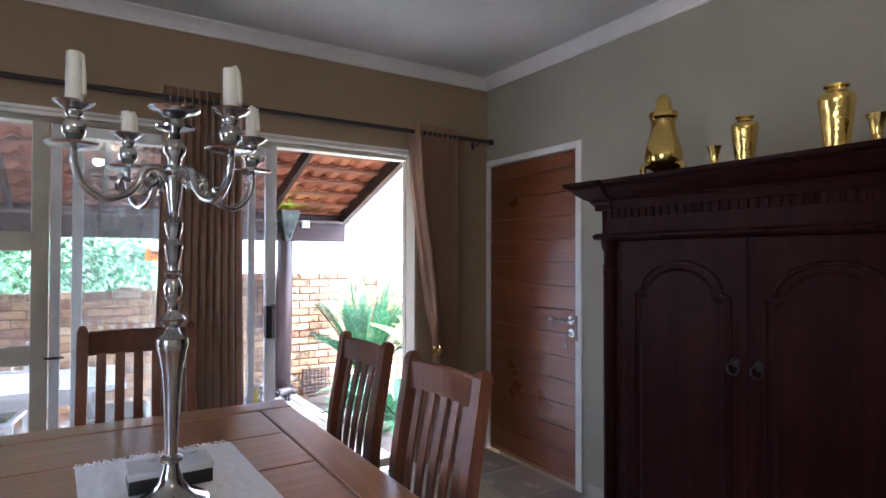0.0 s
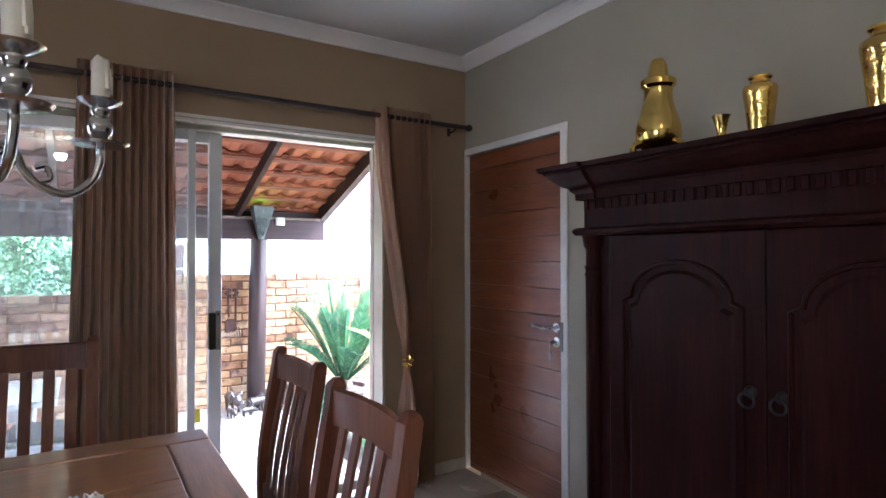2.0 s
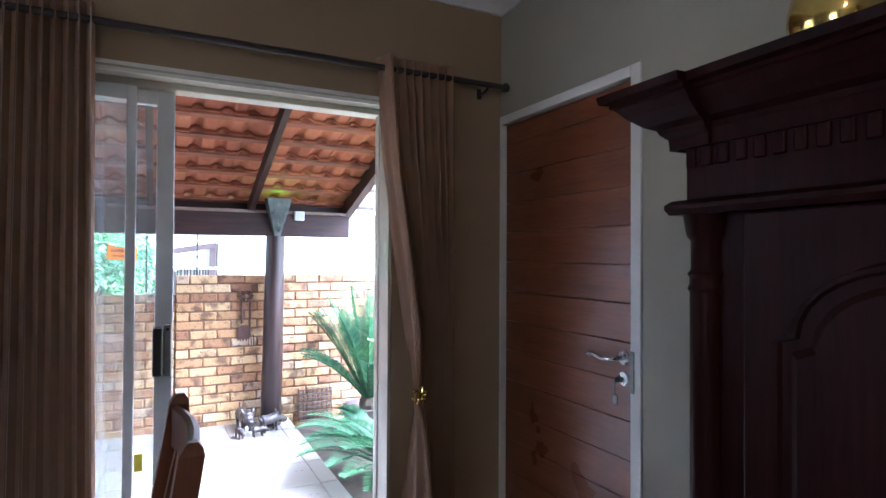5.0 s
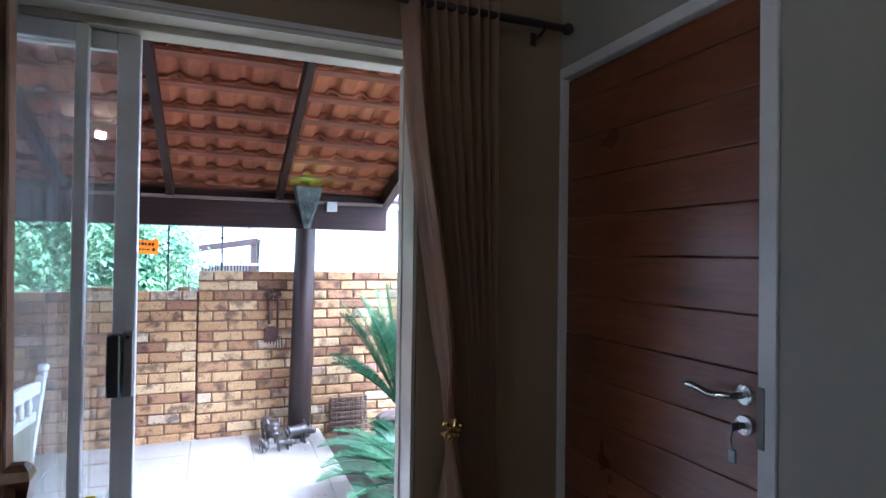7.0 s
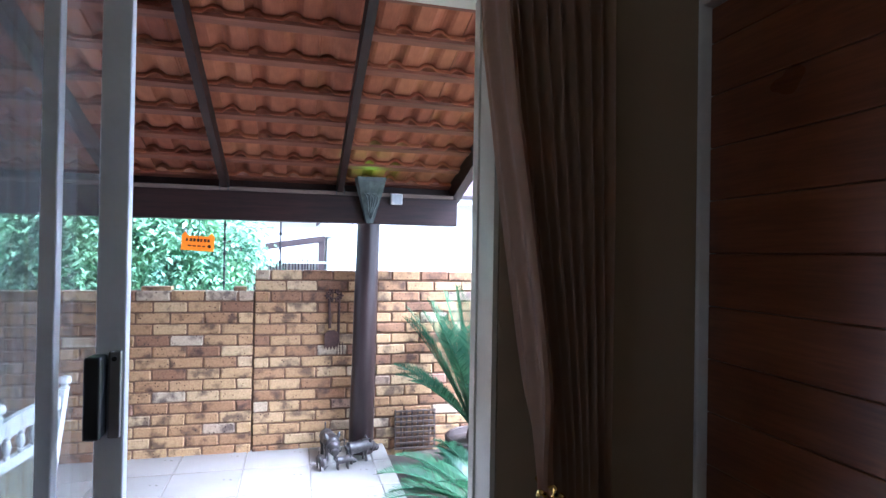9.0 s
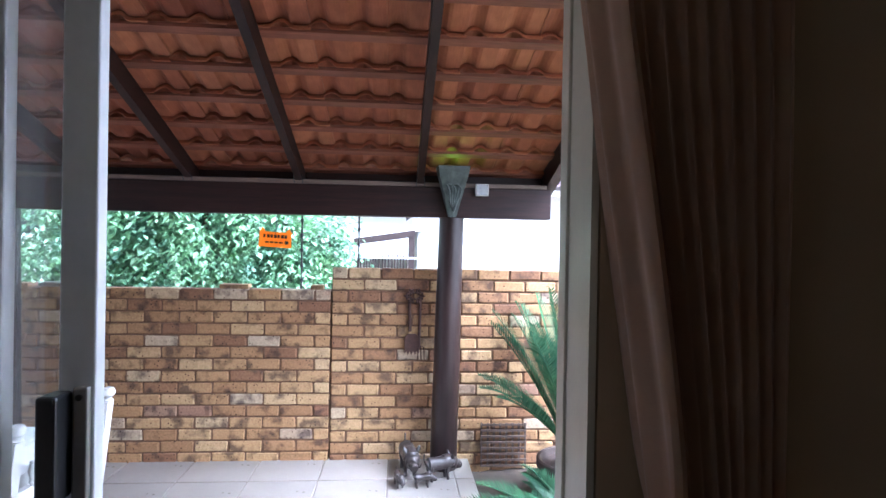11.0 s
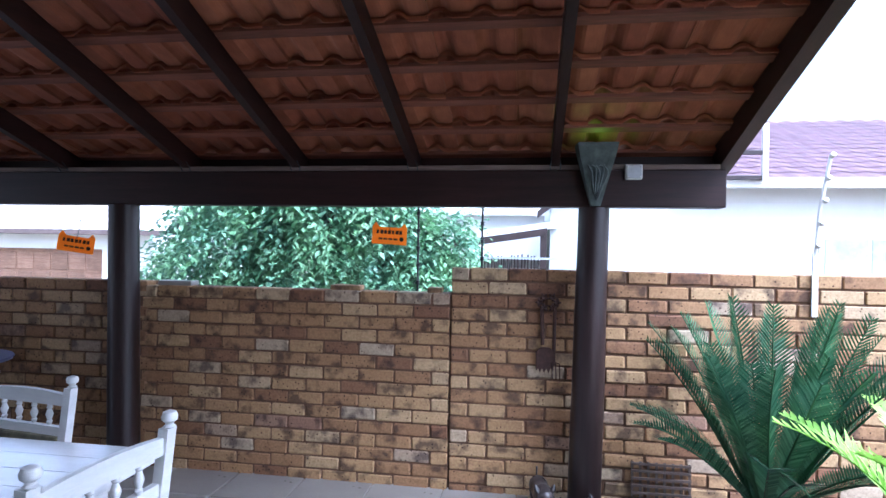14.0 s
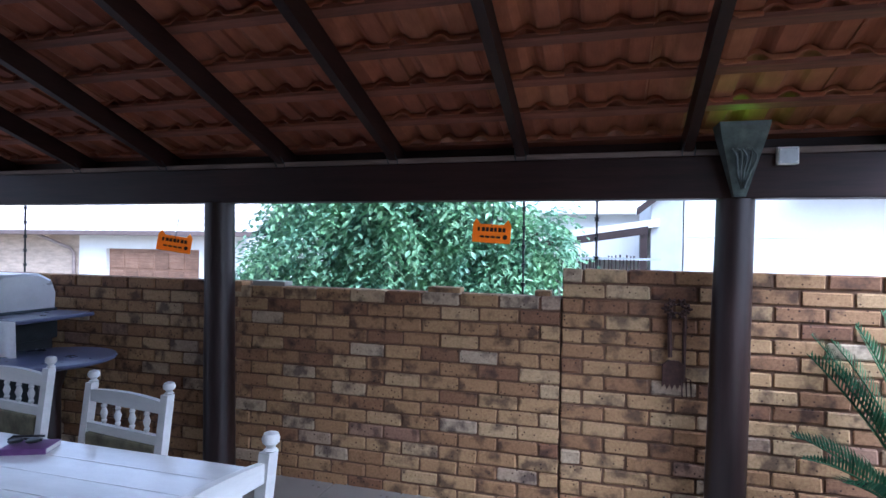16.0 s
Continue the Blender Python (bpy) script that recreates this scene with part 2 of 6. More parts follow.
M_TABLE = wood("table_oak", (0.50, 0.25, 0.105), (0.33, 0.15, 0.06), 0.3, axis=0, coat=0.8)
M_TABLE_Y = wood("table_oak_border", (0.52, 0.26, 0.11), (0.34, 0.15, 0.06), 0.3, axis=1, coat=0.8)
M_CHAIR = wood("chair_wood", (0.27, 0.096, 0.038), (0.145, 0.05, 0.021), 0.32, axis=2, coat=0.3)
M_ARM = wood("dark_mahogany", (0.036, 0.0095, 0.0085), (0.018, 0.0052, 0.005), 0.34, axis=2, coat=0.0, vary=False)
M_ARM.node_tree.nodes["Principled BSDF"].inputs["Specular IOR Level"].default_value = 0.06
M_IRON = plain("blackened_iron", (0.035, 0.03, 0.028), 0.5, 0.6, vary=0.3, scale=20)
M_ROD = plain("dark_rod", (0.045, 0.03, 0.028), 0.4, vary=0.2, scale=12)
M_SILVER = plain("silver_plate", (0.58, 0.57, 0.55), 0.17, 1.0, vary=0.10, scale=14, fine=120, relief=0.02, rrough=0.06)
M_STEEL = plain("brushed_steel", (0.62, 0.61, 0.60), 0.28, 1.0, vary=0.1, scale=20)
M_BRASS = plain("polished_brass", (0.82, 0.60, 0.17), 0.14, 1.0, vary=0.14, scale=12, fine=90, relief=0.04, rrough=0.06)
M_BRASS_H = plain("hammered_brass", (0.80, 0.58, 0.17), 0.15, 1.0, vary=0.2, scale=25, fine=45, relief=0.8)
M_WAX = plain("candle_wax", (0.78, 0.76, 0.66), 0.5, vary=0.05, scale=20, fine=60, relief=0.15)
M_CURT = curtain_mat()
M_LINING = plain("curtain_lining", (0.82, 0.83, 0.84), 0.9, vary=0.05, scale=5, fine=200, relief=0.1)
M_GLASS = glass_mat()
M_LACE = plain("white_cotton_lace", (0.93, 0.93, 0.93), 0.9, vary=0.05, scale=60, fine=160, relief=0.4)
M_BLACK = plain("black_plastic", (0.02, 0.02, 0.022), 0.35, vary=0.2, scale=20)
M_GREYP = plain("grey_cover", (0.42, 0.44, 0.46), 0.3, vary=0.1, scale=20)
M_LIDGREY = plain("pale_grey_lid", (0.70, 0.71, 0.72), 0.3, vary=0.06, scale=20)
M_BRICK, M_BRICKR = brick_mat(), brick_rest_mat()
M_MORTAR = plain("mortar", (0.155, 0.083, 0.047), 0.95, vary=0.2, scale=15, fine=90, relief=0.5)
M_TILE = tile_mat()
M_BEAM = wood("dark_stained_beam", (0.036, 0.013, 0.011), (0.015, 0.006, 0.006), 0.5, axis=0, vary=False)
M_RAFT = wood("dark_stained_rafter", (0.036, 0.014, 0.011), (0.016, 0.007, 0.006), 0.5, axis=1)
M_POST = wood("dark_stained_pole", (0.032, 0.016, 0.015), (0.016, 0.008, 0.008), 0.36, axis=2)
for _m in (M_BEAM, M_RAFT):
    _m.node_tree.nodes["Principled BSDF"].inputs["Specular IOR Level"].default_value = 0.3
M_WPAINT = plain("worn_white_wood", (0.74, 0.73, 0.71), 0.4, vary=0.10, scale=4, fine=40, relief=0.2, stretch=(1, 4, 4))
M_WTOP = plain("worn_white_table_top", (0.88, 0.88, 0.87), 0.2, vary=0.08, scale=4, fine=40, relief=0.12, stretch=(1, 4, 4), coat=1.0)
M_OLIVE = plain("patterned_olive_cloth", (0.17, 0.15, 0.09), 0.9, vary=0.45, scale=14, fine=70, relief=0.3)
M_BLUE = plain("blue_grey_laminate", (0.12, 0.13, 0.22), 0.3, vary=0.2, scale=6)
M_INOX = plain("stainless_lid", (0.80, 0.81, 0.82), 0.3, 0.35, vary=0.08, scale=6)
M_SLATE = plain("zinc_metal", (0.05, 0.06, 0.066), 0.5, 0.5, vary=0.25, scale=12)
M_PATINA = plain("patinated_zinc", (0.095, 0.115, 0.11), 0.55, 0.3, vary=0.45, scale=16, fine=60, relief=0.3)
M_LOCK = plain("dull_lock_plate", (0.32, 0.31, 0.30), 0.45, 0.8, vary=0.1, scale=20)
M_POT = plain("terracotta_pot", (0.075, 0.05, 0.042), 0.8, vary=0.2, scale=9, fine=60, relief=0.2)
M_PALEW = wood("weathered_pale_strip", (0.25, 0.19, 0.165), (0.13, 0.095, 0.08), 0.7, axis=0, vary=False)
M_STRIKE = plain("dull_strike_plate", (0.20, 0.185, 0.16), 0.6, 0.2, vary=0.15, scale=20)
M_RUST = plain("rusted_iron", (0.085, 0.042, 0.032), 0.8, 0.3, vary=0.35, scale=30, relief=0.5)
M_BRONZE = plain("dark_carved_wood", (0.05, 0.04, 0.038), 0.3, vary=0.3, scale=25)
M_ORANGE = sign_mat()
M_PURPLE = plain("purple_cover", (0.17, 0.07, 0.22), 0.5, vary=0.15, scale=20)
M_SOIL = plain("garden_soil", (0.055, 0.04, 0.028), 0.95, vary=0.4, scale=14, fine=80, relief=0.9)
M_GROUND = plain("dry_ground", (0.22, 0.19, 0.14), 0.95, vary=0.3, scale=1.2, fine=30, relief=0.4)
M_PLASTER = plain("cream_plaster", (0.80, 0.80, 0.77), 0.85, vary=0.06, scale=1.2, fine=40, relief=0.1)
M_FARBRICK = plain("pale_far_brick", (0.52, 0.42, 0.33), 0.9, vary=0.2, scale=3, fine=14, relief=0.3, stretch=(1, 1, 4))
M_PURPLETILE = plain("plum_roof_tile", (0.15, 0.085, 0.105), 0.7, vary=0.2, scale=6, fine=30)
M_PALETILE = plain("pale_roof_tile", (0.74, 0.68, 0.64), 0.7, vary=0.15, scale=5, fine=30)
M_GARAGE = wood("garage_door_wood", (0.42, 0.26, 0.18), (0.30, 0.17, 0.11), 0.5, axis=0)
M_BARK = plain("bark", (0.11, 0.085, 0.06), 0.95, vary=0.4, scale=10, fine=50, relief=0.8)
M_LEAF = leaf_mat("tree_leaf", (0.13, 0.27, 0.13), (0.34, 0.54, 0.33))
M_CYCAD = leaf_mat("cycad_leaf", (0.03, 0.085, 0.038), (0.09, 0.19, 0.095), 0.2)
M_FERN = leaf_mat("fern_leaf", (0.22, 0.42, 0.05), (0.34, 0.58, 0.09), 0.5)


# ---- building helpers ----
PLACE = {}


def thing(name, at, label, category, group="", kind="", rz=0.0):
    ob = new(name)
    ob.empty_display_size = 0.1
    ob.matrix_world = pose(*at, 0, 0, rz)
    PLACE[ob] = Vector(at)
    return tagged(ob, label, category, group, kind)


def part(name, bm, material, parent=None, label="", world=False, smooth=False):
    """Links a bmesh as one mesh under a thing. world: its points are in the world's metres, not the thing's."""
    if world and parent is not None:
        bmesh.ops.translate(bm, verts=bm.verts, vec=-PLACE[parent])
    me = bpy.data.meshes.new(name)
    bm.normal_update()
    bm.to_mesh(me)
    bm.free()
    if smooth:
        me.polygons.foreach_set("use_smooth", [True] * len(me.polygons))
        me.set_sharp_from_angle(angle=radians(38))
    me.materials.append(material)
    ob = new(name, me)
    if parent is not None:
        ob.parent = parent
        PLACE[ob] = PLACE.get(parent, Vector((0, 0, 0)))
    else:
        PLACE[ob] = Vector((0, 0, 0))
    if label:
        ob["label"] = label
    return ob


def structure(name, bm, material, label, category, smooth=False):
    return tagged(part(name, bm, material, None, "", smooth=smooth), label, category, "", "structure")


def BM():
    return bmesh.new()


def box(bm, x0, x1, y0, y1, z0, z1, bevel=0.0, seg=2, m=None):
    r = bmesh.ops.create_cube(bm, size=1.0)
    vs = r["verts"]
    bmesh.ops.scale(bm, vec=(x1 - x0, y1 - y0, z1 - z0), verts=vs)
    bmesh.ops.translate(bm, vec=((x0 + x1) / 2, (y0 + y1) / 2, (z0 + z1) / 2), verts=vs)
    if bevel > 0:
        es = list({e for v in vs for e in v.link_edges})
        r = bmesh.ops.bevel(bm, geom=es, offset=bevel, segments=seg, affect="EDGES", profile=0.5)
        vs = list({v for f in r["faces"] for v in f.verts} | {v for v in vs if v.is_valid})
    if m is not None:
        bmesh.ops.transform(bm, matrix=m, verts=vs)
    return bm


def lathe(bm, prof, seg=24, at=(0, 0, 0), m=None):
    """Turns a profile of (radius, height) round the upright axis."""
    rings = []
    for r, z in prof:
        if r < 1e-5:
            rings.append([bm.verts.new((at[0], at[1], at[2] + z))])
        else:
            rings.append([bm.verts.new((at[0] + r * math.cos(2 * math.pi * k / seg), at[1] + r * math.sin(2 * math.pi * k / seg), at[2] + z)) for k in range(seg)])
    for a, b in zip(rings, rings[1:]):
        for k in range(seg):
            j = (k + 1) % seg
            if len(a) == 1 and len(b) > 1:
                bm.faces.new((a[0], b[j], b[k]))
            elif len(b) == 1 and len(a) > 1:
                bm.faces.new((a[k], a[j], b[0]))
            elif len(a) > 1:
                bm.faces.new((a[k], a[j], b[j], b[k]))
    for ring, flip in ((rings[0], True), (rings[-1], False)):
        if len(ring) > 1:
            bm.faces.new(ring[::-1] if flip else ring)
    if m is not None:
        bmesh.ops.transform(bm, matrix=m, verts=[v for ring in rings for v in ring])
    return bm


def smooth_path(pts, n=6):
    """A soft curve through the points (Catmull-Rom)."""
    P = [Vector(p) for p in pts]
    P = [2 * P[0] - P[1]] + P + [2 * P[-1] - P[-2]]
    out = []
    for a, b, c, d in zip(P, P[1:], P[2:], P[3:]):
        for k in range(n):
            t = k / n
            out.append(0.5 * (2 * b + (c - a) * t + (2 * a - 5 * b + 4 * c - d) * t * t + (3 * b - a - 3 * c + d) * t ** 3))
    return out + [P[-2]]


def tube(bm, pts, r, seg=8):
    """A round bar along the points; r is one radius or one for each point."""
    P = [Vector(p) for p in pts]
    R = [r] * len(P) if isinstance(r, (int, float)) else list(r)
    rings, up = [], Vector((0, 0, 1))
    for i, p in enumerate(P):
        d = (P[min(i + 1, len(P) - 1)] - P[max(i - 1, 0)]).normalized()
        if abs(d.dot(up)) > 0.95:
            up = Vector((1, 0, 0)) if abs(d.x) < 0.9 else Vector((0, 1, 0))
        u = d.cross(up).normalized()
        w = u.cross(d)
        up = w
        rings.append([bm.verts.new(p + R[i] * (u * math.cos(2 * math.pi * k / seg) + w * math.sin(2 * math.pi * k / seg))) for k in range(seg)])
    for a, b in zip(rings, rings[1:]):
        for k in range(seg):
            j = (k + 1) % seg
            bm.faces.new((a[k], a[j], b[j], b[k]))
    bm.faces.new(rings[0][::-1])
    bm.faces.new(rings[-1])
    return bm


def sweep(bm, outline, stations):
    """Joins copies of a closed outline [(a, b)]; a station is (origin, a-axis, b-axis)."""
    rings = [[bm.verts.new(Vector(o) + Vector(u) * a + Vector(w) * b) for a, b in outline] for o, u, w in stations]
    k = len(outline)
    for r, s in zip(rings, rings[1:]):
        for i in range(k):
            j = (i + 1) % k
            bm.faces.new((r[i], r[j], s[j], s[i]))
    bm.faces.new(rings[0][::-1])
    bm.faces.new(rings[-1])
    bmesh.ops.recalc_face_normals(bm, faces=bm.faces)
    return bm


# ---- the rooms and the ground ----
EX, NY, CZ, PZ = 2.42, 3.215, 2.64, -0.19   # east wall, north wall, ceiling, patio level
WX, SY = -3.4, -3.0
# the unseen west end of the glazing is stretched to let in more daylight
DL, DR, DH = -3.1, 1.84, 2.08             # glazed opening in the north wall

b = BM()
box(b, WX - 0.22, DL, NY, NY + 0.22, -0.3, CZ + 0.3)
box(b, DR, EX + 0.22, NY, 3.38, -0.3, CZ + 0.3)
box(b, 1.93, EX + 0.22, 3.38, NY + 0.22, -0.3, DH)
box(b, DR, EX + 0.22, 3.38, NY + 0.22, DH, CZ + 0.3)
box(b, DL, DR, NY, NY + 0.22, DH, CZ + 0.3)
wall_north = structure("wall_north", b, M_TAUPE, "taupe painted plaster wall round the sliding doors", "wall")
b = BM()
box(b, EX, EX + 0.22, SY, 2.285, -0.3, CZ + 0.3)
box(b, EX, EX + 0.22, 2.285, NY, 2.06, CZ + 0.3)
box(b, EX + 0.12, EX + 0.22, 2.285, NY, -0.3, 2.06)
wall_east = structure("wall_east", b, M_GREY, "stone grey painted plaster wall behind the armoire", "wall")
b = BM()
box(b, WX - 0.22, EX + 0.22, SY - 0.22, SY, -0.3, CZ + 0.3)
structure("wall_south", b, M_GREY, "stone grey painted plaster wall", "wall")
# the opening in this wall is made up, out of view, for the fill lamp
b = BM()
box(b, WX - 0.22, WX, SY, -1.95, -0.3, CZ + 0.3)
box(b, WX - 0.22, WX, -0.25, NY, -0.3, CZ + 0.3)
box(b, WX - 0.22, WX, -1.95, -0.25, -0.3, 0.85)
box(b, WX - 0.22, WX, -1.95, -0.25, 2.05, CZ + 0.3)
structure("wall_west", b, M_GREY, "stone grey painted plaster wall with an added unseen opening", "wall")
b = BM()
box(b, WX, EX, SY, NY, CZ, CZ + 0.02)
structure("ceiling", b, M_CEIL, "off-white painted ceiling board", "ceiling")
b = BM()
box(b, WX, EX, SY, NY, -0.3, -0.008)
floor = structure("floor", b, M_GROUT, "beige ceramic floor tiles with dark grout", "floor")

# coved cornice, mitred round the room
prof = [(0, 0), (0.075, 0), (0.075, -0.010), (0.053, -0.019), (0.036, -0.033), (0.024, -0.049), (0.014, -0.062), (0.014, -0.071), (0, -0.071)]
b = BM()
corners = [(EX, NY, -1, -1), (EX, SY, -1, 1), (WX, SY, 1, 1), (WX, NY, 1, -1), (EX, NY, -1, -1)]
sweep(b, prof, [((x, y, CZ - 0.001), (sx, sy, 0), (0, 0, 1)) for x, y, sx, sy in corners])
structure("cornice", b, M_CORN, "white coved plaster cornice", "cornice")

# skirting of tiles along the north wall, either side of the doors
b = BM()
box(b, DR + 0.06, EX - 0.002, NY - 0.012, NY - 0.001, 0.0, 0.075, 0.003, 1)
box(b, WX, DL - 0.06, NY - 0.012, NY - 0.001, 0.0, 0.075, 0.003, 1)
box(b, EX - 0.012, EX - 0.001, SY, 2.24, 0.0, 0.075, 0.003, 1)
structure("baseboard", b, M_FLOOR, "beige tile skirting at the foot of the wall", "skirting")

# patio slab, garden bed, far ground
b = BM()
box(b, -6.0, 2.035, NY + 0.22, 6.40, PZ - 0.25, PZ - 0.008)
patio = structure("patio", b, M_GROUT, "pale ceramic patio tiles with thin grey joints", "patio floor")
b = BM()
bmesh.ops.create_grid(b, x_segments=60, y_segments=40, size=1.0)
for v in b.verts:
    x, y = 2.04 + (v.co.x + 1) * 2.5, 3.5 + (v.co.y + 1) * 1.44
    v.co = (x, y, PZ - 0.07 + 0.05 * noise.noise((x * 3, y * 3, 0)) + 0.02 * noise.noise((x * 11, y * 11, 4)))
structure("garden_bed", b, M_SOIL, "dark bare soil of a garden bed beside the patio", "soil", smooth=True)
b = BM()
bmesh.ops.create_grid(b, x_segments=4, y_segments=4, size=400.0)
bmesh.ops.translate(b, verts=b.verts, vec=(0, 0, -1.25))
structure("ground", b, M_GROUND, "dry bare ground reaching into the distance", "ground")

# ---- sliding doors and side light ----
FY0, FY1 = 3.34, 3.43
b = BM()
box(b, DL, DR, FY0, FY1, 2.03, DH - 0.002, 0.004)            # head
box(b, 1.818, DR - 0.002, FY0, 3.385, 0.0, 2.03, 0.002)        # right jamb
box(b, 1.824, DR - 0.003, NY + 0.003, FY0, 0.0, 2.056)         # painted reveal
box(b, DL + 0.01, 1.82, NY + 0.003, FY0, 2.056, DH - 0.003)
box(b, DL + 0.002, DL + 0.06, FY0, FY1, 0.0, 2.03, 0.004)
box(b, DL, DR, FY0, FY1, -0.03, 0.025, 0.004)                # threshold track
box(b, -0.263, -0.19, FY0 - 0.004, FY1 - 0.01, 0.025, 2.03, 0.006)
for z0, z1 in ((0.83, 0.925), (1.39, 1.485)):
    box(b, DL + 0.06, -0.263, FY0, FY1 - 0.02, z0, z1, 0.006)
box(b, DL + 0.06, DL + 0.64, FY0 + 0.01, FY1 - 0.02, 0.025, 0.06)
box(b, -0.92, -0.86, FY0 + 0.002, FY1 - 0.02, 0.025, 2.028, 0.006)
door_frame = structure("door_frame", b, M_CREAM, "cream painted frame of the glazed patio doors", "door frame")
b = BM()
for z0, z1 in ((0.06, 0.83), (0.925, 1.39), (1.485, 2.03)):
    for x0, x1 in ((DL + 0.06, -0.92), (-0.86, -0.263)):
        box(b, x0, x1, 3.378, 3.382, z0, z1)
g = part("pane", b, M_GLASS, door_frame, "clear side light pane")
g.visible_shadow = False
b = BM()
for z in (2.04, 2.064):
    box(b, DL - 0.03, DR + 0.01, NY - 0.006, NY - 0.001, z, z + 0.014)
structure("trim", b, M_WHITE, "thin white trim strip over the glazed doors", "trim")


def sliding_leaf(name, x0, x1, y, stile_l, stile_r, label):
    leaf = thing(name, ((x0 + x1) / 2, y, 0.03), label, "sliding door", kind="structure")
    for nm, a0, a1, z0, z1 in (("stile", x0, x0 + stile_l, 0.03, 2.028), ("stile", x1 - stile_r, x1, 0.03, 2.028), ("rail", x0 + stile_l, x1 - stile_r, 0.03, 0.115), ("rail", x0 + stile_l, x1 - stile_r, 1.97, 2.028)):
        bb = box(BM(), a0, a1, y - 0.018, y + 0.018, z0, z1, 0.004)
        part(nm, bb, M_ALU, leaf, world=True)
    bb = box(BM(), x0 + stile_l, x1 - stile_r, y - 0.003, y + 0.003, 0.115, 1.97)
    p = part("pane", bb, M_GLASS, leaf, "clear glass pane", world=True)
    p.visible_shadow = False
    return leaf


door_2 = sliding_leaf("door_2", -0.185, 0.812, 3.357, 0.045, 0.036, "fixed glazed door leaf in a white aluminium frame")
door_1 = sliding_leaf("door_1", -0.095, 0.949, 3.401, 0.048, 0.066, "sliding glazed door slid open, white aluminium frame")
b = box(BM(), 0.876, 0.912, 3.325, 3.382, 0.880, 1.072, 0.006)
handle = part("door_handle", b, M_BLACK, door_1, "black plastic pull handle", world=True)
b = box(BM(), 0.917, 0.944, 3.366, 3.382, 0.872, 1.080, 0.004)
part("lock_plate", b, M_LOCK, door_1, "steel lock plate", world=True)
b = box(BM(), 0.816, 0.846, 3.3945, 3.3975, 0.495, 0.565)
part("sticker", b, plain("yellow_sticker", (0.85, 0.68, 0.04), 0.5), door_1, "small yellow sticker on the glass", world=True)
b = lathe(BM(), [(0.006, 0), (0.006, 0.004), (0.0, 0.005)], 12, m=pose(0.93, 3.366, 1.062, 90))
part("keyhole", b, M_BLACK, door_1, world=True)

b = tube(BM(), [(-0.20, 3.335, 0.86), (-0.18, 3.305, 0.862), (-0.12, 3.30, 0.864)], 0.007, 8)
part("window_stay", b, M_BLACK, door_frame, "dark metal stay of the side light", smooth=True)

# ---- timber door at the corner of the east wall ----
door = thing("door_3", (EX, 2.77, 0), "varnished red-brown timber door of horizontal boards, closed", "door", kind="structure")
b = BM()
box(b, EX - 0.008, EX + 0.10, 2.285, 2.335, 0.0, 2.06, 0.004)
box(b, EX - 0.008, EX + 0.10, 3.200, NY - 0.001, 0.0, 2.06, 0.004)
box(b, EX - 0.008, EX + 0.10, 2.335, 3.200, 2.018, 2.06, 0.004)
part("door_frame", b, M_WHITE, door, "white painted steel frame", world=True)
zs = [0.008] + [0.039 + 0.1443 * k for k in range(14)] + [2.014]
for z0, z1 in zip(zs, zs[1:]):
    b = BM()
    box(b, EX + 0.022, EX + 0.06, 2.339, 3.197, z0 + 0.0008, z1 - 0.0008, 0.0035, 2)
    part("board", b, M_DOOR, door, world=True)
b = box(BM(), EX + 0.045, EX + 0.075, 2.34, 3.196, 0.01, 2.012)
part("door_core", b, M_DOOR, door, world=True)
hx = EX + 0.022
b = BM()
for z in (0.99, 0.913):
    lathe(b, [(0.0, 0), (0.026, 0), (0.027, 0.004), (0.024, 0.009), (0.01, 0.010), (0, 0.010)], 24, m=pose(hx, 2.392, z, 0, -90))
part("rose", b, M_STEEL, door, "round brushed steel rose", world=True, smooth=True)
b = BM()
tube(b, smooth_path([(hx - 0.008, 2.392, 0.99), (hx - 0.05, 2.392, 0.99), (hx - 0.058, 2.41, 0.989), (hx - 0.058, 2.45, 0.982), (hx - 0.056, 2.49, 0.990), (hx - 0.055, 2.535, 0.992)]), 0.0088, 10)
part("door_handle", b, M_STEEL, door, "curved brushed steel lever handle", world=True, smooth=True)
b = BM()
lathe(b, [(0.0, 0), (0.008, 0), (0.008, 0.018), (0, 0.018)], 12, m=pose(hx - 0.008, 2.392, 0.913, 0, -90))
box(b, hx - 0.05, hx - 0.016, 2.3895, 2.3945, 0.903, 0.923, 0.003)
tube(b, [(hx - 0.045, 2.392, 0.908), (hx - 0.05, 2.394, 0.883), (hx - 0.046, 2.393, 0.853)], 0.0025, 6)
box(b, hx - 0.049, hx - 0.043, 2.381, 2.405, 0.823, 0.858, 0.004)
part("key", b, M_LOCK, door, "key with a second key hanging from the lock", world=True)
b = box(BM(), EX - 0.0105, EX - 0.007, 2.314, 2.336, 0.875, 1.025, 0.002)
part("strike_plate", b, M_STRIKE, door, world=True)

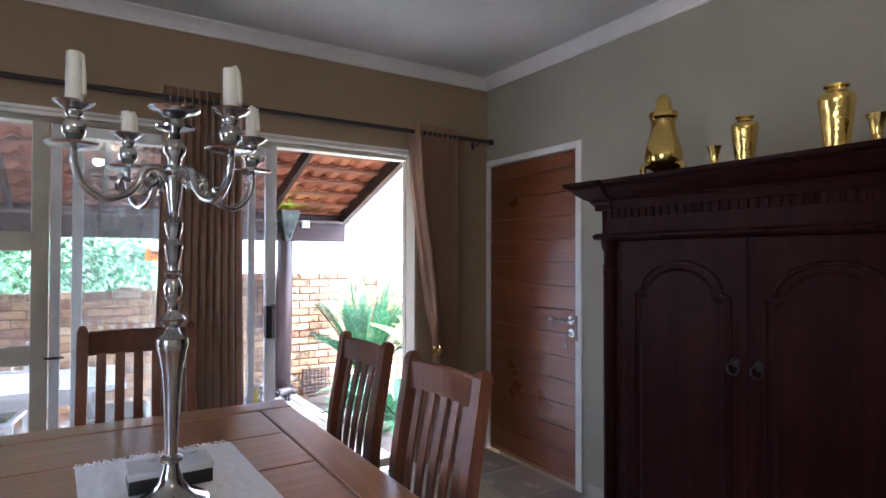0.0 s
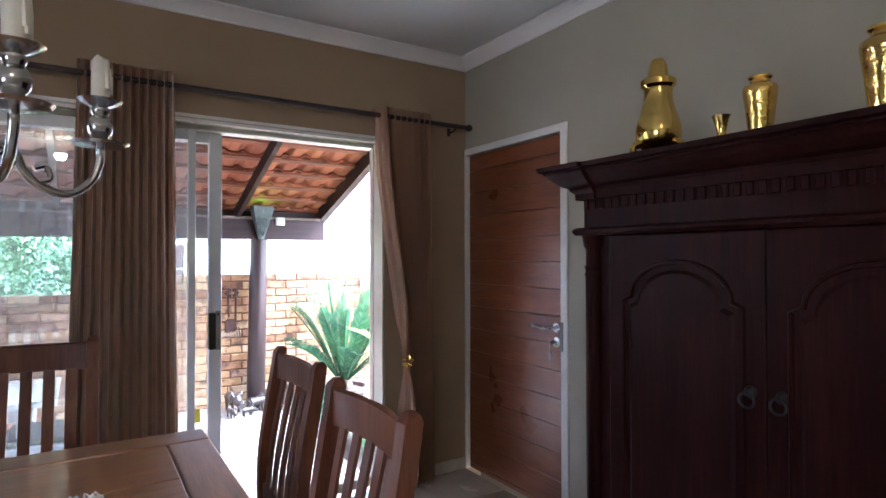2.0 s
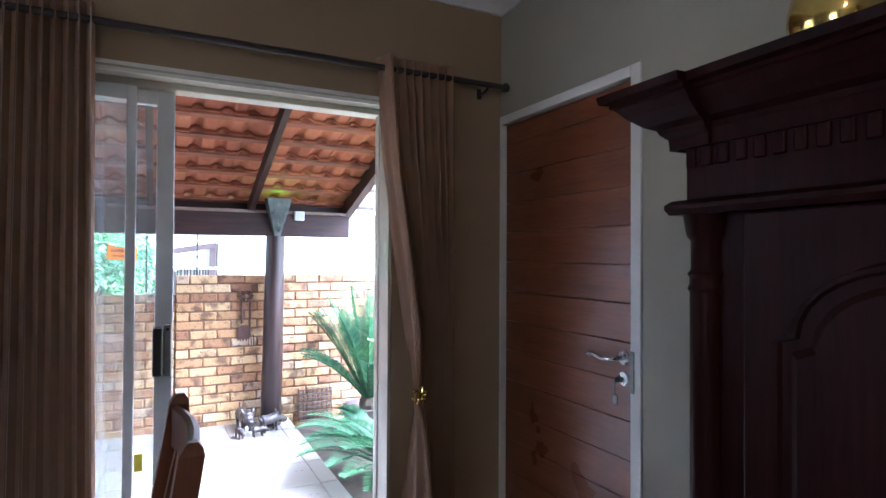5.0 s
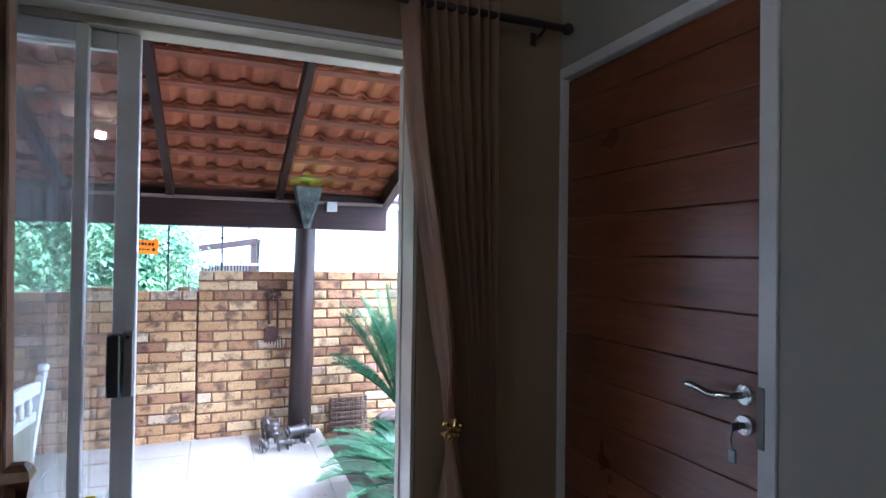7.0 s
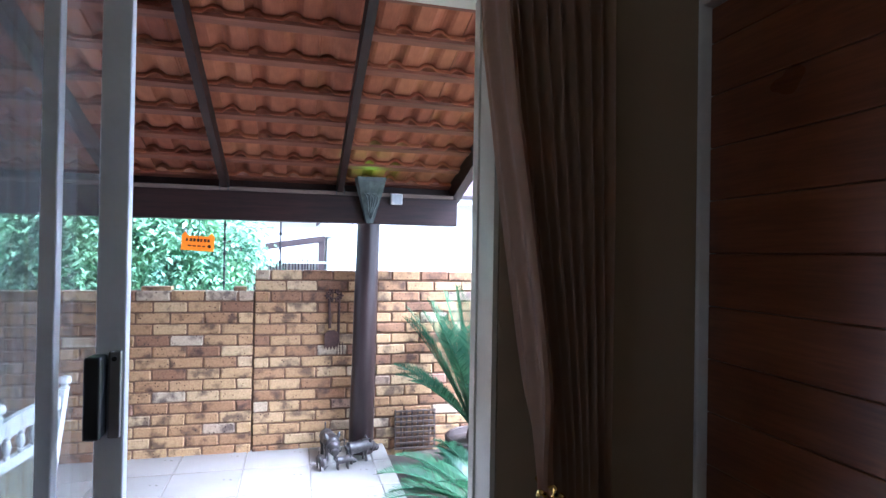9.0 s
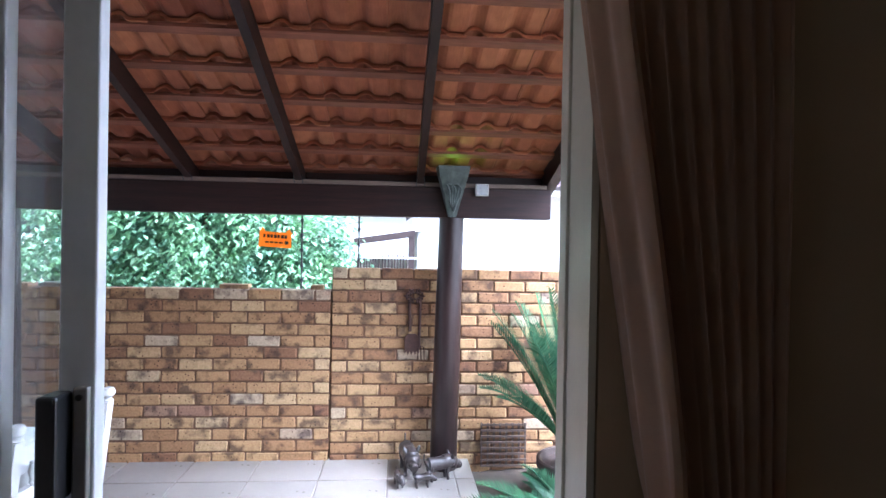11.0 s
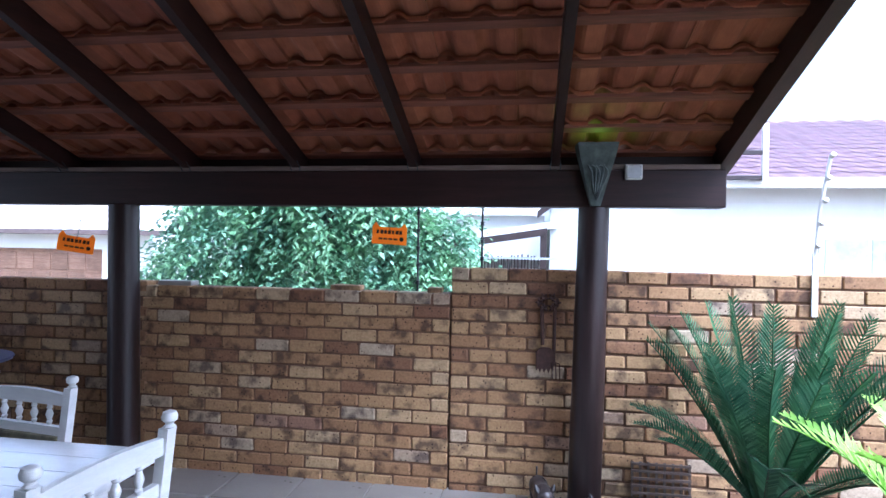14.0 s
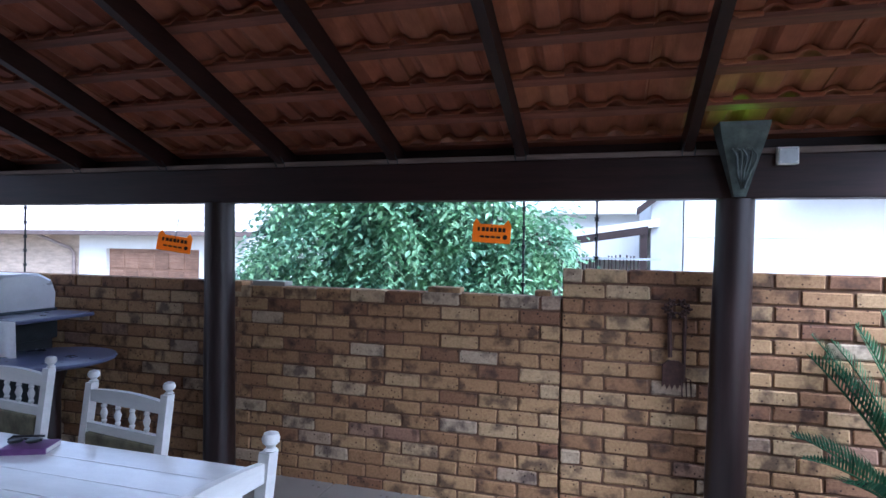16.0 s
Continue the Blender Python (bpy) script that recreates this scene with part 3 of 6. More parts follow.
# ---- curtain rod and curtains ----
RZ, RY = 2.184, 3.13
rod = thing("curtain_rod", (1.0, RY, RZ), "dark brown wooden curtain rod on brackets above the doors", "curtain rod")
part("rod", tube(BM(), [(-1.6, RY, RZ), (2.375, RY, RZ)], 0.014, 12), M_ROD, rod, world=True, smooth=True)
for x, s in ((2.375, 1), (-1.6, -1)):
    part("finial", lathe(BM(), [(0, 0), (0.016, 0), (0.022, 0.008), (0.022, 0.02), (0.016, 0.03), (0, 0.032)], 16, m=pose(x, RY, RZ, 0, 90 * s)), M_ROD, rod, world=True, smooth=True)
for x in (2.29, -0.7, -1.4):
    b = BM()
    tube(b, [(x, NY - 0.002, RZ - 0.030), (x, RY + 0.03, RZ - 0.028), (x, RY, RZ - 0.018), (x, RY, RZ - 0.013)], 0.006, 8)
    box(b, x - 0.012, x + 0.012, NY - 0.008, NY - 0.001, RZ - 0.05, RZ + 0.0, 0.003)
    part("bracket", b, M_ROD, rod, world=True)


def curtain_sheet(rows, folds, depth, seg=10, thick=0.003, seed=0, back=0.0):
    """A pleated cloth: rows of (height, left, right, depth factor), seen from the room."""
    bb, rnd = BM(), random.Random(seed)
    ph = [rnd.uniform(-0.35, 0.35) for _ in range(folds + 1)]
    am = [rnd.uniform(0.7, 1.25) for _ in range(folds + 1)]
    n = folds * seg
    grid = []
    for z, xl, xr, df in rows:
        line = []
        for i in range(n + 1):
            u = i / n
            k = min(int(u * folds), folds - 1)
            w = u * folds - k
            a = am[k] * (1 - w) + am[k + 1] * w
            p = 2 * math.pi * u * folds + ph[k] * (1 - w) + ph[k + 1] * w
            y = RY + back + depth * df * a * math.sin(p) + 0.006 * noise.noise((u * 9, z * 1.3, seed))
            x = xl + (xr - xl) * (u + 0.32 / folds * math.sin(2 * p) * 0.5 * df)
            line.append(bb.verts.new((x, y, z)))
        grid.append(line)
    for r, s in zip(grid, grid[1:]):
        for i in range(n):
            bb.faces.new((r[i], r[i + 1], s[i + 1], s[i]))
    bmesh.ops.solidify(bb, geom=bb.faces, thickness=thick)
    return bb


def spread(keys, n=40):
    """Rows between the keys (height, left, right, depth), evenly by height."""
    K = [k[0] for k in keys]
    zs = np.linspace(K[0], K[-1], n)
    kk = np.array(keys[::-1])
    return [(z, *[float(np.interp(z, kk[:, 0], kk[:, j])) for j in (1, 2, 3)]) for z in zs]


curtain = thing("curtain", (0.48, RY, 0.015), "heavy pleated brown curtain hanging from the rod", "curtain", "brown curtains")
part("cloth", curtain_sheet(spread([(2.245, 0.295, 0.685, 1.0), (1.2, 0.275, 0.695, 1.05), (0.015, 0.245, 0.715, 1.15)]), 11, 0.021, seed=3), M_CURT, curtain, world=True, smooth=True)
part("lining", curtain_sheet(spread([(2.225, 0.300, 0.682, 1.0), (1.2, 0.280, 0.692, 1.05), (0.03, 0.250, 0.712, 1.15)]), 11, 0.021, seed=3, back=0.007), M_LINING, curtain, "off-white lining on the window side", world=True, smooth=True)
curtain2 = thing("curtain", (1.95, RY, 0.015), "brown curtain gathered to one side by a gold tieback", "curtain", "brown curtains")
part("cloth", curtain_sheet(spread([(2.235, 1.785, 2.105, 1.0), (1.9, 1.81, 2.105, 1.0), (1.5, 1.86, 2.11, 0.95), (1.1, 1.92, 2.11, 0.85), (0.85, 1.95, 2.11, 0.75), (0.76, 1.955, 2.11, 0.7), (0.6, 1.965, 2.115, 0.8), (0.3, 1.98, 2.12, 0.95), (0.015, 1.99, 2.13, 1.0)], 48), 8, 0.024, seed=5), M_CURT, curtain2, world=True, smooth=True)
# the leading edge of the gathered curtain turns back towards the wall
b = BM()
keys = [(2.235, 1.752, 1.762), (1.83, 1.782, 1.796), (1.66, 1.806, 1.815), (1.44, 1.834, 1.85), (1.2, 1.868, 1.884), (1.0, 1.896, 1.908), (0.85, 1.928, 1.916), (0.76, 1.945, 1.922), (0.70, 1.94, 1.925), (0.56, 1.925, 1.945), (0.30, 1.89, 1.962), (0.015, 1.85, 1.975)]
lines = []
for z, xb, xr, sq in [(z, xb, xr, 1.0) for z, xb, xr in reversed([tuple(float(np.interp(zz, [k[0] for k in keys[::-1]], [k[j] for k in keys[::-1]])) for j in (0, 1, 2)) for zz in np.linspace(0.015, 2.235, 56)])]:
    sq = 1 - 0.55 * math.exp(-((z - 0.76) / 0.16) ** 2)
    line = []
    for i in range(21):
        u = i / 20
        y = 3.145 + (0.062 - 0.128 * u) * sq
        x = xb + (xr - xb) * u + 0.007 * math.sin(u * 7.5 + 0.9 * z) + 0.005 * math.sin(u * 15 + 3 * z)
        line.append(b.verts.new((x, y, z)))
    line.append(b.verts.new((xr + 0.012, 3.145 - 0.072 * sq, z)))
    line.append(b.verts.new((xr + 0.026, 3.145 - 0.058 * sq, z)))
    line.append(b.verts.new((xr + 0.036, 3.145 - 0.03 * sq, z)))
    lines.append(line)
for r, s in zip(lines, lines[1:]):
    for i in range(len(r) - 1):
        b.faces.new((r[i], r[i + 1], s[i + 1], s[i]))
bmesh.ops.solidify(b, geom=b.faces, thickness=0.003)
part("leading_edge", b, M_CURT, curtain2, world=True, smooth=True)
tb = thing("curtain_tieback", (1.92, RY - 0.05, 0.755), "gold metal flower tieback holding the curtain", "tieback")
b = BM()
for k in range(6):
    a = k * math.pi / 3
    tube(b, smooth_path([(0, 0, 0), (0.02 * math.cos(a), -0.012, 0.02 * math.sin(a)), (0.036 * math.cos(a + 0.2), -0.006, 0.036 * math.sin(a + 0.2)), (0.03 * math.cos(a + 0.5), 0.0, 0.03 * math.sin(a + 0.5))], 4), 0.006, 6)
lathe(b, [(0, 0), (0.014, 0.002), (0.012, 0.012), (0, 0.018)], 12, m=pose(0, 0, 0, 90))
part("flower", b, M_BRASS, tb, smooth=True)
b = tube(BM(), [(0.0, 0.01, 0.0), (0.02, 0.06, 0.002), (0.03, 0.134, 0.0)], 0.006, 8)
part("arm", b, M_BRASS, tb, smooth=True)

# ---- armoire ----
AX, AY0, AY1, AZ = 1.74, 0.285, 1.545, 1.672
AM = (AY0 + AY1) / 2
arm = thing("armoire", (2.07, AM, 0), "dark mahogany armoire with arched panel doors and heavy cornice", "armoire")
b = BM()
box(b, AX + 0.02, EX - 0.016, AY0 + 0.02, AY1 - 0.02, 0.10, 1.53, 0.004)
box(b, AX - 0.02, EX - 0.016, AY0, AY1, 0.0, 0.12, 0.008)
part("body", b, M_ARM, arm, world=True)
# cornice: a stepped moulding swept round the front and the two ends
prof = [(0, 0), (0.012, 0.0), (0.014, 0.03), (0.03, 0.045), (0.036, 0.058), (0.06, 0.07), (0.095, 0.10), (0.118, 0.128), (0.128, 0.132), (0.128, 0.142), (0.15, 0.148), (0.155, 0.17), (0, 0.17)]
prof = [(a, c * 0.68) for a, c in prof]
z0 = AZ - 0.1156
b = BM()
XB = EX - 0.016
sweep(b, prof, [((XB, AY1, z0), (0, 0.77, 0), (0, 0, 1)), ((AX, AY1, z0), (-0.55, 0.77, 0), (0, 0, 1)), ((AX, AY1 - 0.075, z0), (-0.55, 0, 0), (0, 0, 1))])
sweep(b, prof, [((AX, AY0 + 0.075, z0), (-0.55, 0, 0), (0, 0, 1)), ((AX, AY0, z0), (-0.55, -0.77, 0), (0, 0, 1)), ((XB, AY0, z0), (0, -0.77, 0), (0, 0, 1))])
sweep(b, prof, [((AX + 0.02, AY1 - 0.076, z0), (-0.55, 0, 0), (0, 0, 1)), ((AX + 0.02, AY0 + 0.076, z0), (-0.55, 0, 0), (0, 0, 1))])
box(b, AX + 0.004, XB, AY0 + 0.004, AY1 - 0.004, z0 + 0.002, AZ - 0.004)
part("cornice", b, M_ARM, arm, "moulded cornice", world=True)
# dentils and frieze
b = box(BM(), AX + 0.012, XB, AY0 + 0.012, AY1 - 0.012, 1.44, z0 + 0.01, 0.003)
part("frieze", b, M_ARM, arm, world=True)
dent = BM()
box(dent, -0.006, 0.004, -0.0095, 0.0095, -0.038, -0.002, 0.002, 1)
first = None
for k in range(38):
    y = AY1 - 0.025 - k * (AY1 - AY0 - 0.05) / 37
    if first is None:
        first = part("dentil", dent, M_ARM, arm)
        first.location = Vector((AX + 0.012, y, z0 + 0.004)) - PLACE[arm]
        continue
    d = first.copy()
    scene.collection.objects.link(d)
    d.location = Vector((AX + 0.012, y, z0 + 0.004)) - PLACE[arm]
b = BM()
pr = [(0, 0), (0.014, 0.0), (0.022, 0.010), (0.022, 0.018), (0.010, 0.026), (0, 0.026)]
sweep(b, pr, [((XB, AY1 - 0.005, 1.437), (0, 0.6, 0), (0, 0, 1)), ((AX, AY1 - 0.005, 1.437), (-1, 0.6, 0), (0, 0, 1)), ((AX, AY0 + 0.005, 1.437), (-1, -0.6, 0), (0, 0, 1)), ((XB, AY0 + 0.005, 1.437), (0, -0.6, 0), (0, 0, 1))])
part("moulding", b, M_ARM, arm, world=True)
for y in (AY1 - 0.05, AY0 + 0.05):
    b = BM()
    pf = [(0.040, 0.12), (0.040, 0.15), (0.032, 0.16), (0.034, 0.18), (0.027, 0.20), (0.029, 0.7), (0.029, 1.30), (0.033, 1.305), (0.029, 1.315), (0.029, 1.325), (0.033, 1.332), (0.027, 1.34), (0.027, 1.39), (0.034, 1.40), (0.04, 1.437)]
    lathe(b, pf, 24, at=(AX + 0.02, y, 0))
    part("column", b, M_ARM, arm, "turned corner column", world=True, smooth=True)


def arch_line(yc, half, zb, zs, rise, n=14):
    """An arched top of a panel: shoulders, then a rounded rise."""
    pts = [(yc + half, zb), (yc + half, zs)]
    r = half - 0.028
    pts += [(yc + r * math.cos(math.pi * k / n), zs + 0.012 + rise * math.sin(math.pi * k / n)) for k in range(n + 1)]
    return pts + [(yc - half, zs), (yc - half, zb)]


for yc in (AM + 0.245, AM - 0.245):
    dr = part("door", box(BM(), AX - 0.012, AX + 0.02, yc - 0.2442, yc + 0.2442, 0.14, 1.434, 0.004), M_ARM, arm, world=True)
    line = arch_line(yc, 0.187, 0.24, 1.235, 0.105)
    b = BM()
    tube(b, [(AX - 0.012, y, z) for y, z in line + line[:1]], 0.0075, 6)
    part("panel_moulding", b, M_ARM, dr, world=True, smooth=True)
    b = BM()
    ins = arch_line(yc, 0.155, 0.272, 1.212, 0.095)
    fv = [b.verts.new((AX - 0.017, y, z)) for y, z in ins]
    bk = [b.verts.new((AX - 0.012, yc + (y - yc) * 1.07, z + (0.010 if z > 0.3 else -0.01))) for y, z in ins]
    b.faces.new(fv)
    for i in range(len(fv)):
        j = (i + 1) % len(fv)
        b.faces.new((fv[i], bk[i], bk[j], fv[j]))
    bmesh.ops.recalc_face_normals(b, faces=b.faces)
    part("panel", b, M_ARM, dr, "raised arched panel", world=True)
    yk = yc + (0.207 if yc < AM else -0.207)
    b = BM()
    lathe(b, [(0, 0), (0.017, 0), (0.015, 0.006), (0.006, 0.012), (0.009, 0.02), (0, 0.024)], 16, m=pose(AX - 0.012, yk, 1.03, 0, -90))
    tube(b, [(AX - 0.033, yk + 0.019 * math.sin(a), 1.012 + 0.019 * math.cos(a)) for a in [k * math.pi / 10 for k in range(21)]], 0.0032, 6)
    part("ring_pull", b, M_IRON, dr, "blackened iron ring pull", world=True, smooth=True)

# ---- brass ware on the armoire ----
def brass(name, at, label, category, prof, mat, scale=1.0, legs=False):
    ob = thing(name, at, label, category, "brass ware on the armoire")
    part("body", lathe(BM(), [(r * scale, z * scale) for r, z in prof], 28), mat, ob, smooth=True)
    if legs:
        for k in range(3):
            a = radians(150 + 120 * k)
            c, s = math.cos(a), math.sin(a)
            part("foot", tube(BM(), smooth_path([(0.05 * c, 0.05 * s, 0.075), (0.085 * c, 0.085 * s, 0.06), (0.083 * c, 0.083 * s, 0.025), (0.098 * c, 0.098 * s, 0.004)], 4), [0.014] * 4 + [0.012] * 4 + [0.012] * 4 + [0.014], 8), mat, ob, smooth=True)
    return ob


urn = [(0.0, 0.037), (0.03, 0.038), (0.052, 0.05), (0.064, 0.072), (0.0675, 0.098), (0.0655, 0.12), (0.058, 0.145), (0.049, 0.17), (0.043, 0.195), (0.041, 0.217), (0.0425, 0.232), (0.052, 0.241), (0.052, 0.258), (0.047, 0.262), (0.031, 0.264), (0.0295, 0.28), (0.026, 0.305), (0.018, 0.322), (0, 0.329)]
vase = [(0.0, 0.0), (0.031, 0.0), (0.031, 0.006), (0.034, 0.04), (0.040, 0.095), (0.0455, 0.138), (0.0465, 0.15), (0.044, 0.158), (0.034, 0.165), (0.026, 0.169), (0.0255, 0.176), (0.032, 0.182), (0.032, 0.187), (0.026, 0.188), (0.022, 0.176), (0.0, 0.168)]
cup = [(0.0, 0.0), (0.018, 0.0), (0.012, 0.012), (0.013, 0.04), (0.020, 0.07), (0.026, 0.085), (0.024, 0.085), (0.014, 0.05), (0.0, 0.045)]
brass("brass_urn", (1.95, 1.385, AZ), "polished brass lidded urn on curled feet", "urn", urn, M_BRASS, 1.1, True)
brass("brass_cup", (1.80, 1.07, AZ), "small flared brass cup", "cup", cup, M_BRASS, 0.95)
brass("brass_vase", (1.84, 0.985, AZ), "chased brass vase with a narrow neck", "vase", vase, M_BRASS_H, 0.92)
brass("brass_vase", (1.80, 0.69, AZ), "larger chased brass vase with a narrow neck", "vase", vase, M_BRASS_H, 1.05)
brass("brass_cup", (1.785, 0.585, AZ), "small flared brass cup", "cup", cup, M_BRASS, 1.05)

# ---- dining table and chairs ----
TX0, TX1, TY0, TY1, TZ = -1.15, 0.69, 0.80, 2.37, 0.75
table = thing("dining_table", (-0.23, 1.58, 0), "varnished brown wooden dining table with plank top", "dining table")
wb = 0.13
for x0, x1 in ((TX0, TX0 + wb), (TX1 - wb, TX1)):
    part("border_board", box(BM(), x0 + 0.001, x1 - 0.001, TY0 + wb + 0.002, TY1 - wb - 0.002, TZ - 0.04, TZ - 0.001, 0.005), M_TABLE_Y, table, world=True)
for y0, y1 in ((TY0, TY0 + wb), (TY1 - wb, TY1)):
    part("border_board", box(BM(), TX0, TX1, y0, y1, TZ - 0.04, TZ, 0.006), M_TABLE, table, world=True)
n = 4
for k in range(n):
    y0, y1 = TY0 + wb + k * (TY1 - TY0 - 2 * wb) / n, TY0 + wb + (k + 1) * (TY1 - TY0 - 2 * wb) / n
    part("plank", box(BM(), TX0 + wb + 0.003, TX1 - wb - 0.003, y0 + 0.0015, y1 - 0.0015, TZ - 0.038, TZ - 0.003, 0.005), M_TABLE, table, world=True)
part("apron", box(BM(), TX0 + 0.07, TX1 - 0.07, TY0 + 0.07, TY1 - 0.07, TZ - 0.14, TZ - 0.042, 0.003), M_TABLE, table, world=True)
for x in (TX0 + 0.05, TX1 - 0.14):
    for y in (TY0 + 0.05, TY1 - 0.14):
        part("leg", box(BM(), x, x + 0.09, y, y + 0.09, 0.0, TZ - 0.041, 0.006), M_CHAIR, table, world=True)


def dining_chair(w=0.39, h=1.03):
    """Faces +y; the back stands at y = 0 at the top."""
    ch = thing("dining_chair", (0, 0, 0), "brown wooden dining chair with a slatted curved back", "dining chair", "chairs round the dining table")
    back = lambda z: 0.055 * (0.5 - math.cos(max(0, (z - 0.42)) / (h - 0.42) * math.pi) * 0.5) - 0.022 * math.sin(max(0, z - 0.42) / (h - 0.42) * math.pi)
    sq = lambda a, c: [(-a, -c), (a, -c), (a, c), (-a, c)]
    zs = [0, 0.2, 0.42] + [0.42 + (h - 0.02 - 0.42) * k / 10 for k in range(1, 11)]
    for s in (-1, 1):
        bb = sweep(BM(), sq(0.019, 0.021), [((s * w / 2, 0.10 - back(z) - 0.06 * max(0, 0.42 - z), z), (1, 0, 0), (0, 1, 0)) for z in zs] + [((s * w / 2, 0.10 - back(h), h - 0.008), (0.75, 0, 0), (0, 0.75, 0)), ((s * w / 2, 0.10 - back(h), h), (0.4, 0, 0), (0, 0.4, 0))])
        part("leg", bb, M_CHAIR, ch)
        part("leg", box(BM(), s * (w / 2 + 0.005) - 0.021, s * (w / 2 + 0.005) + 0.021, 0.45, 0.492, 0, 0.43, 0.004), M_CHAIR, ch)
    st = []
    for k in range(13):
        u = -1 + 2 * k / 12
        st.append(((u * (w / 2 - 0.02), 0.10 - back(h - 0.06) - 0.022 * (1 - u * u), h - 0.062 + 0.0 * u), (0, 1, 0), (0, 0, 1.0)))
    part("top_rail", sweep(BM(), [(-0.011, -0.052), (0.011, -0.052), (0.011, 0.034), (0, 0.04), (-0.011, 0.034)], st), M_CHAIR, ch)
    part("lower_rail", box(BM(), -w / 2 + 0.018, w / 2 - 0.018, 0.095, 0.117, 0.50, 0.55, 0.004), M_CHAIR, ch)
    for k in range(5):
        x = (k - 2) * (w - 0.05) / 5.2
        zz = [0.54 + (h - 0.11 - 0.54) * j / 9 for j in range(10)]
        u = x / (w / 2 - 0.02)
        part("slat", sweep(BM(), sq(0.017, 0.005), [((x, 0.10 - back(z) - 0.022 * (1 - u * u) * max(0, (z - 0.54) / (h - 0.6)), z), (1, 0, 0), (0, 1, 0)) for z in zz]), M_CHAIR, ch)
    part("seat", box(BM(), -w / 2 - 0.02, w / 2 + 0.02, 0.065, 0.50, 0.43, 0.462, 0.010), M_CHAIR, ch)
    for s in (-1, 1):
        part("stretcher", box(BM(), s * w / 2 - 0.01, s * w / 2 + 0.01, 0.10, 0.46, 0.16, 0.19, 0.003), M_CHAIR, ch)
    return ch


chair = dining_chair()
chair.matrix_world = pose(0.99, 2.075, 0, 0, 0, 91) @ Matrix.Diagonal((1, 1, 1.008, 1))
copy_thing(chair, pose(0.928, 1.368, 0, 0, 0, 90.5) @ Matrix.Diagonal((1, 1, 1.016, 1)))
copy_thing(chair, pose(0.158, 2.66, 0, 0, 0, 176) @ Matrix.Diagonal((1.02, 1, 1.045, 1)))

# ---- on the dining table ----
RX, RY2 = 0.16, 1.52
cloth = thing("table_runner", (0.16, 1.52, TZ), "white woven cotton cloth with a fringe under the candelabra", "table cloth")
b = BM()
bmesh.ops.create_grid(b, x_segments=60, y_segments=70, size=1.0)
for v in b.verts:
    x, y = v.co.x * 0.215, v.co.y * 0.335
    v.co = (x, y, 0.006 + 0.0016 * noise.noise((x * 60, y * 60, 1)) + 0.002 * noise.noise((x * 12, y * 12, 1)))
bmesh.ops.solidify(b, geom=b.faces, thickness=0.003)
part("cloth", b, M_LACE, cloth, smooth=True)
b = BM()
rnd = random.Random(9)
for k in range(64):
    x = -0.21 + 0.42 * k / 63 + rnd.uniform(-0.002, 0.002)
    for s in (-1, 1):
        tube(b, [(x, s * 0.333, 0.004), (x + rnd.uniform(-0.006, 0.006), s * 0.347, 0.003), (x + rnd.uniform(-0.01, 0.01), s * rnd.uniform(0.358, 0.375), 0.0025)], 0.0026, 4)
tagged(part("fringe", b, M_LACE, cloth), kind="stuff")
cloth.matrix_world = pose(0.165, 1.535, TZ, 0, 0, 2)

bx = thing("display_box", (0.155, 1.60, TZ + 0.009), "low black box with a grey lid on the table cloth", "box")
part("body", box(BM(), -0.10, 0.10, -0.055, 0.055, 0.0, 0.036, 0.003), M_BLACK, bx)
part("lid", box(BM(), -0.102, 0.102, -0.057, 0.057, 0.0362, 0.056, 0.003), M_LIDGREY, bx, "pale grey lid")

cand = thing("candelabra", (0.138, 1.457, TZ + 0.009), "tall silver candelabra with curled arms and worn candles", "candelabra")
H = lambda z: z - TZ - 0.009
stem = [(0.0, 0), (0.088, 0), (0.088, 0.006), (0.075, 0.014), (0.045, 0.03), (0.028, 0.055), (0.02, 0.085), (0.017, 0.10), (0.026, 0.106), (0.026, 0.114), (0.015, 0.122), (0.014, 0.15), (0.018, 0.25), (0.024, 0.33), (0.034, 0.385), (0.038, 0.40), (0.035, 0.413), (0.02, 0.425), (0.014, 0.44), (0.027, 0.455), (0.03, 0.463), (0.024, 0.473), (0.013, 0.485), (0.012, 0.50), (0.02, 0.52), (0.022, 0.545), (0.013, 0.565), (0.02, 0.572), (0.022, 0.578), (0.013, 0.585), (0.012, 0.60), (0.018, 0.62), (0.022, 0.65), (0.013, 0.665), (0.02, 0.69), (0.022, 0.705), (0.011, 0.72), (0.011, 0.74), (0.017, 0.775), (0.02, 0.81), (0.019, 0.825), (0.03, 0.835), (0.03, 0.845), (0.015, 0.852), (0.016, 0.87), (0.026, 0.885), (0.028, 0.90), (0.016, 0.922), (0.012, 0.935), (0.045, 0.945), (0.046, 0.951), (0.014, 0.953), (0.012, 0.97), (0.03, 0.978), (0.058, 0.992), (0.06, 0.996), (0.054, 0.994), (0.024, 0.982), (0.0, 0.98)]
cand.matrix_world = pose(0.141, 1.457, TZ + 0.009, 0, 0, 5) @ Matrix.Diagonal((1, 1, 0.975, 1))
part("stem", lathe(BM(), stem, 32), M_SILVER, cand, smooth=True)
rv, wv = Vector((0.845, -0.533, 0)), Vector((0.533, 0.845, 0))
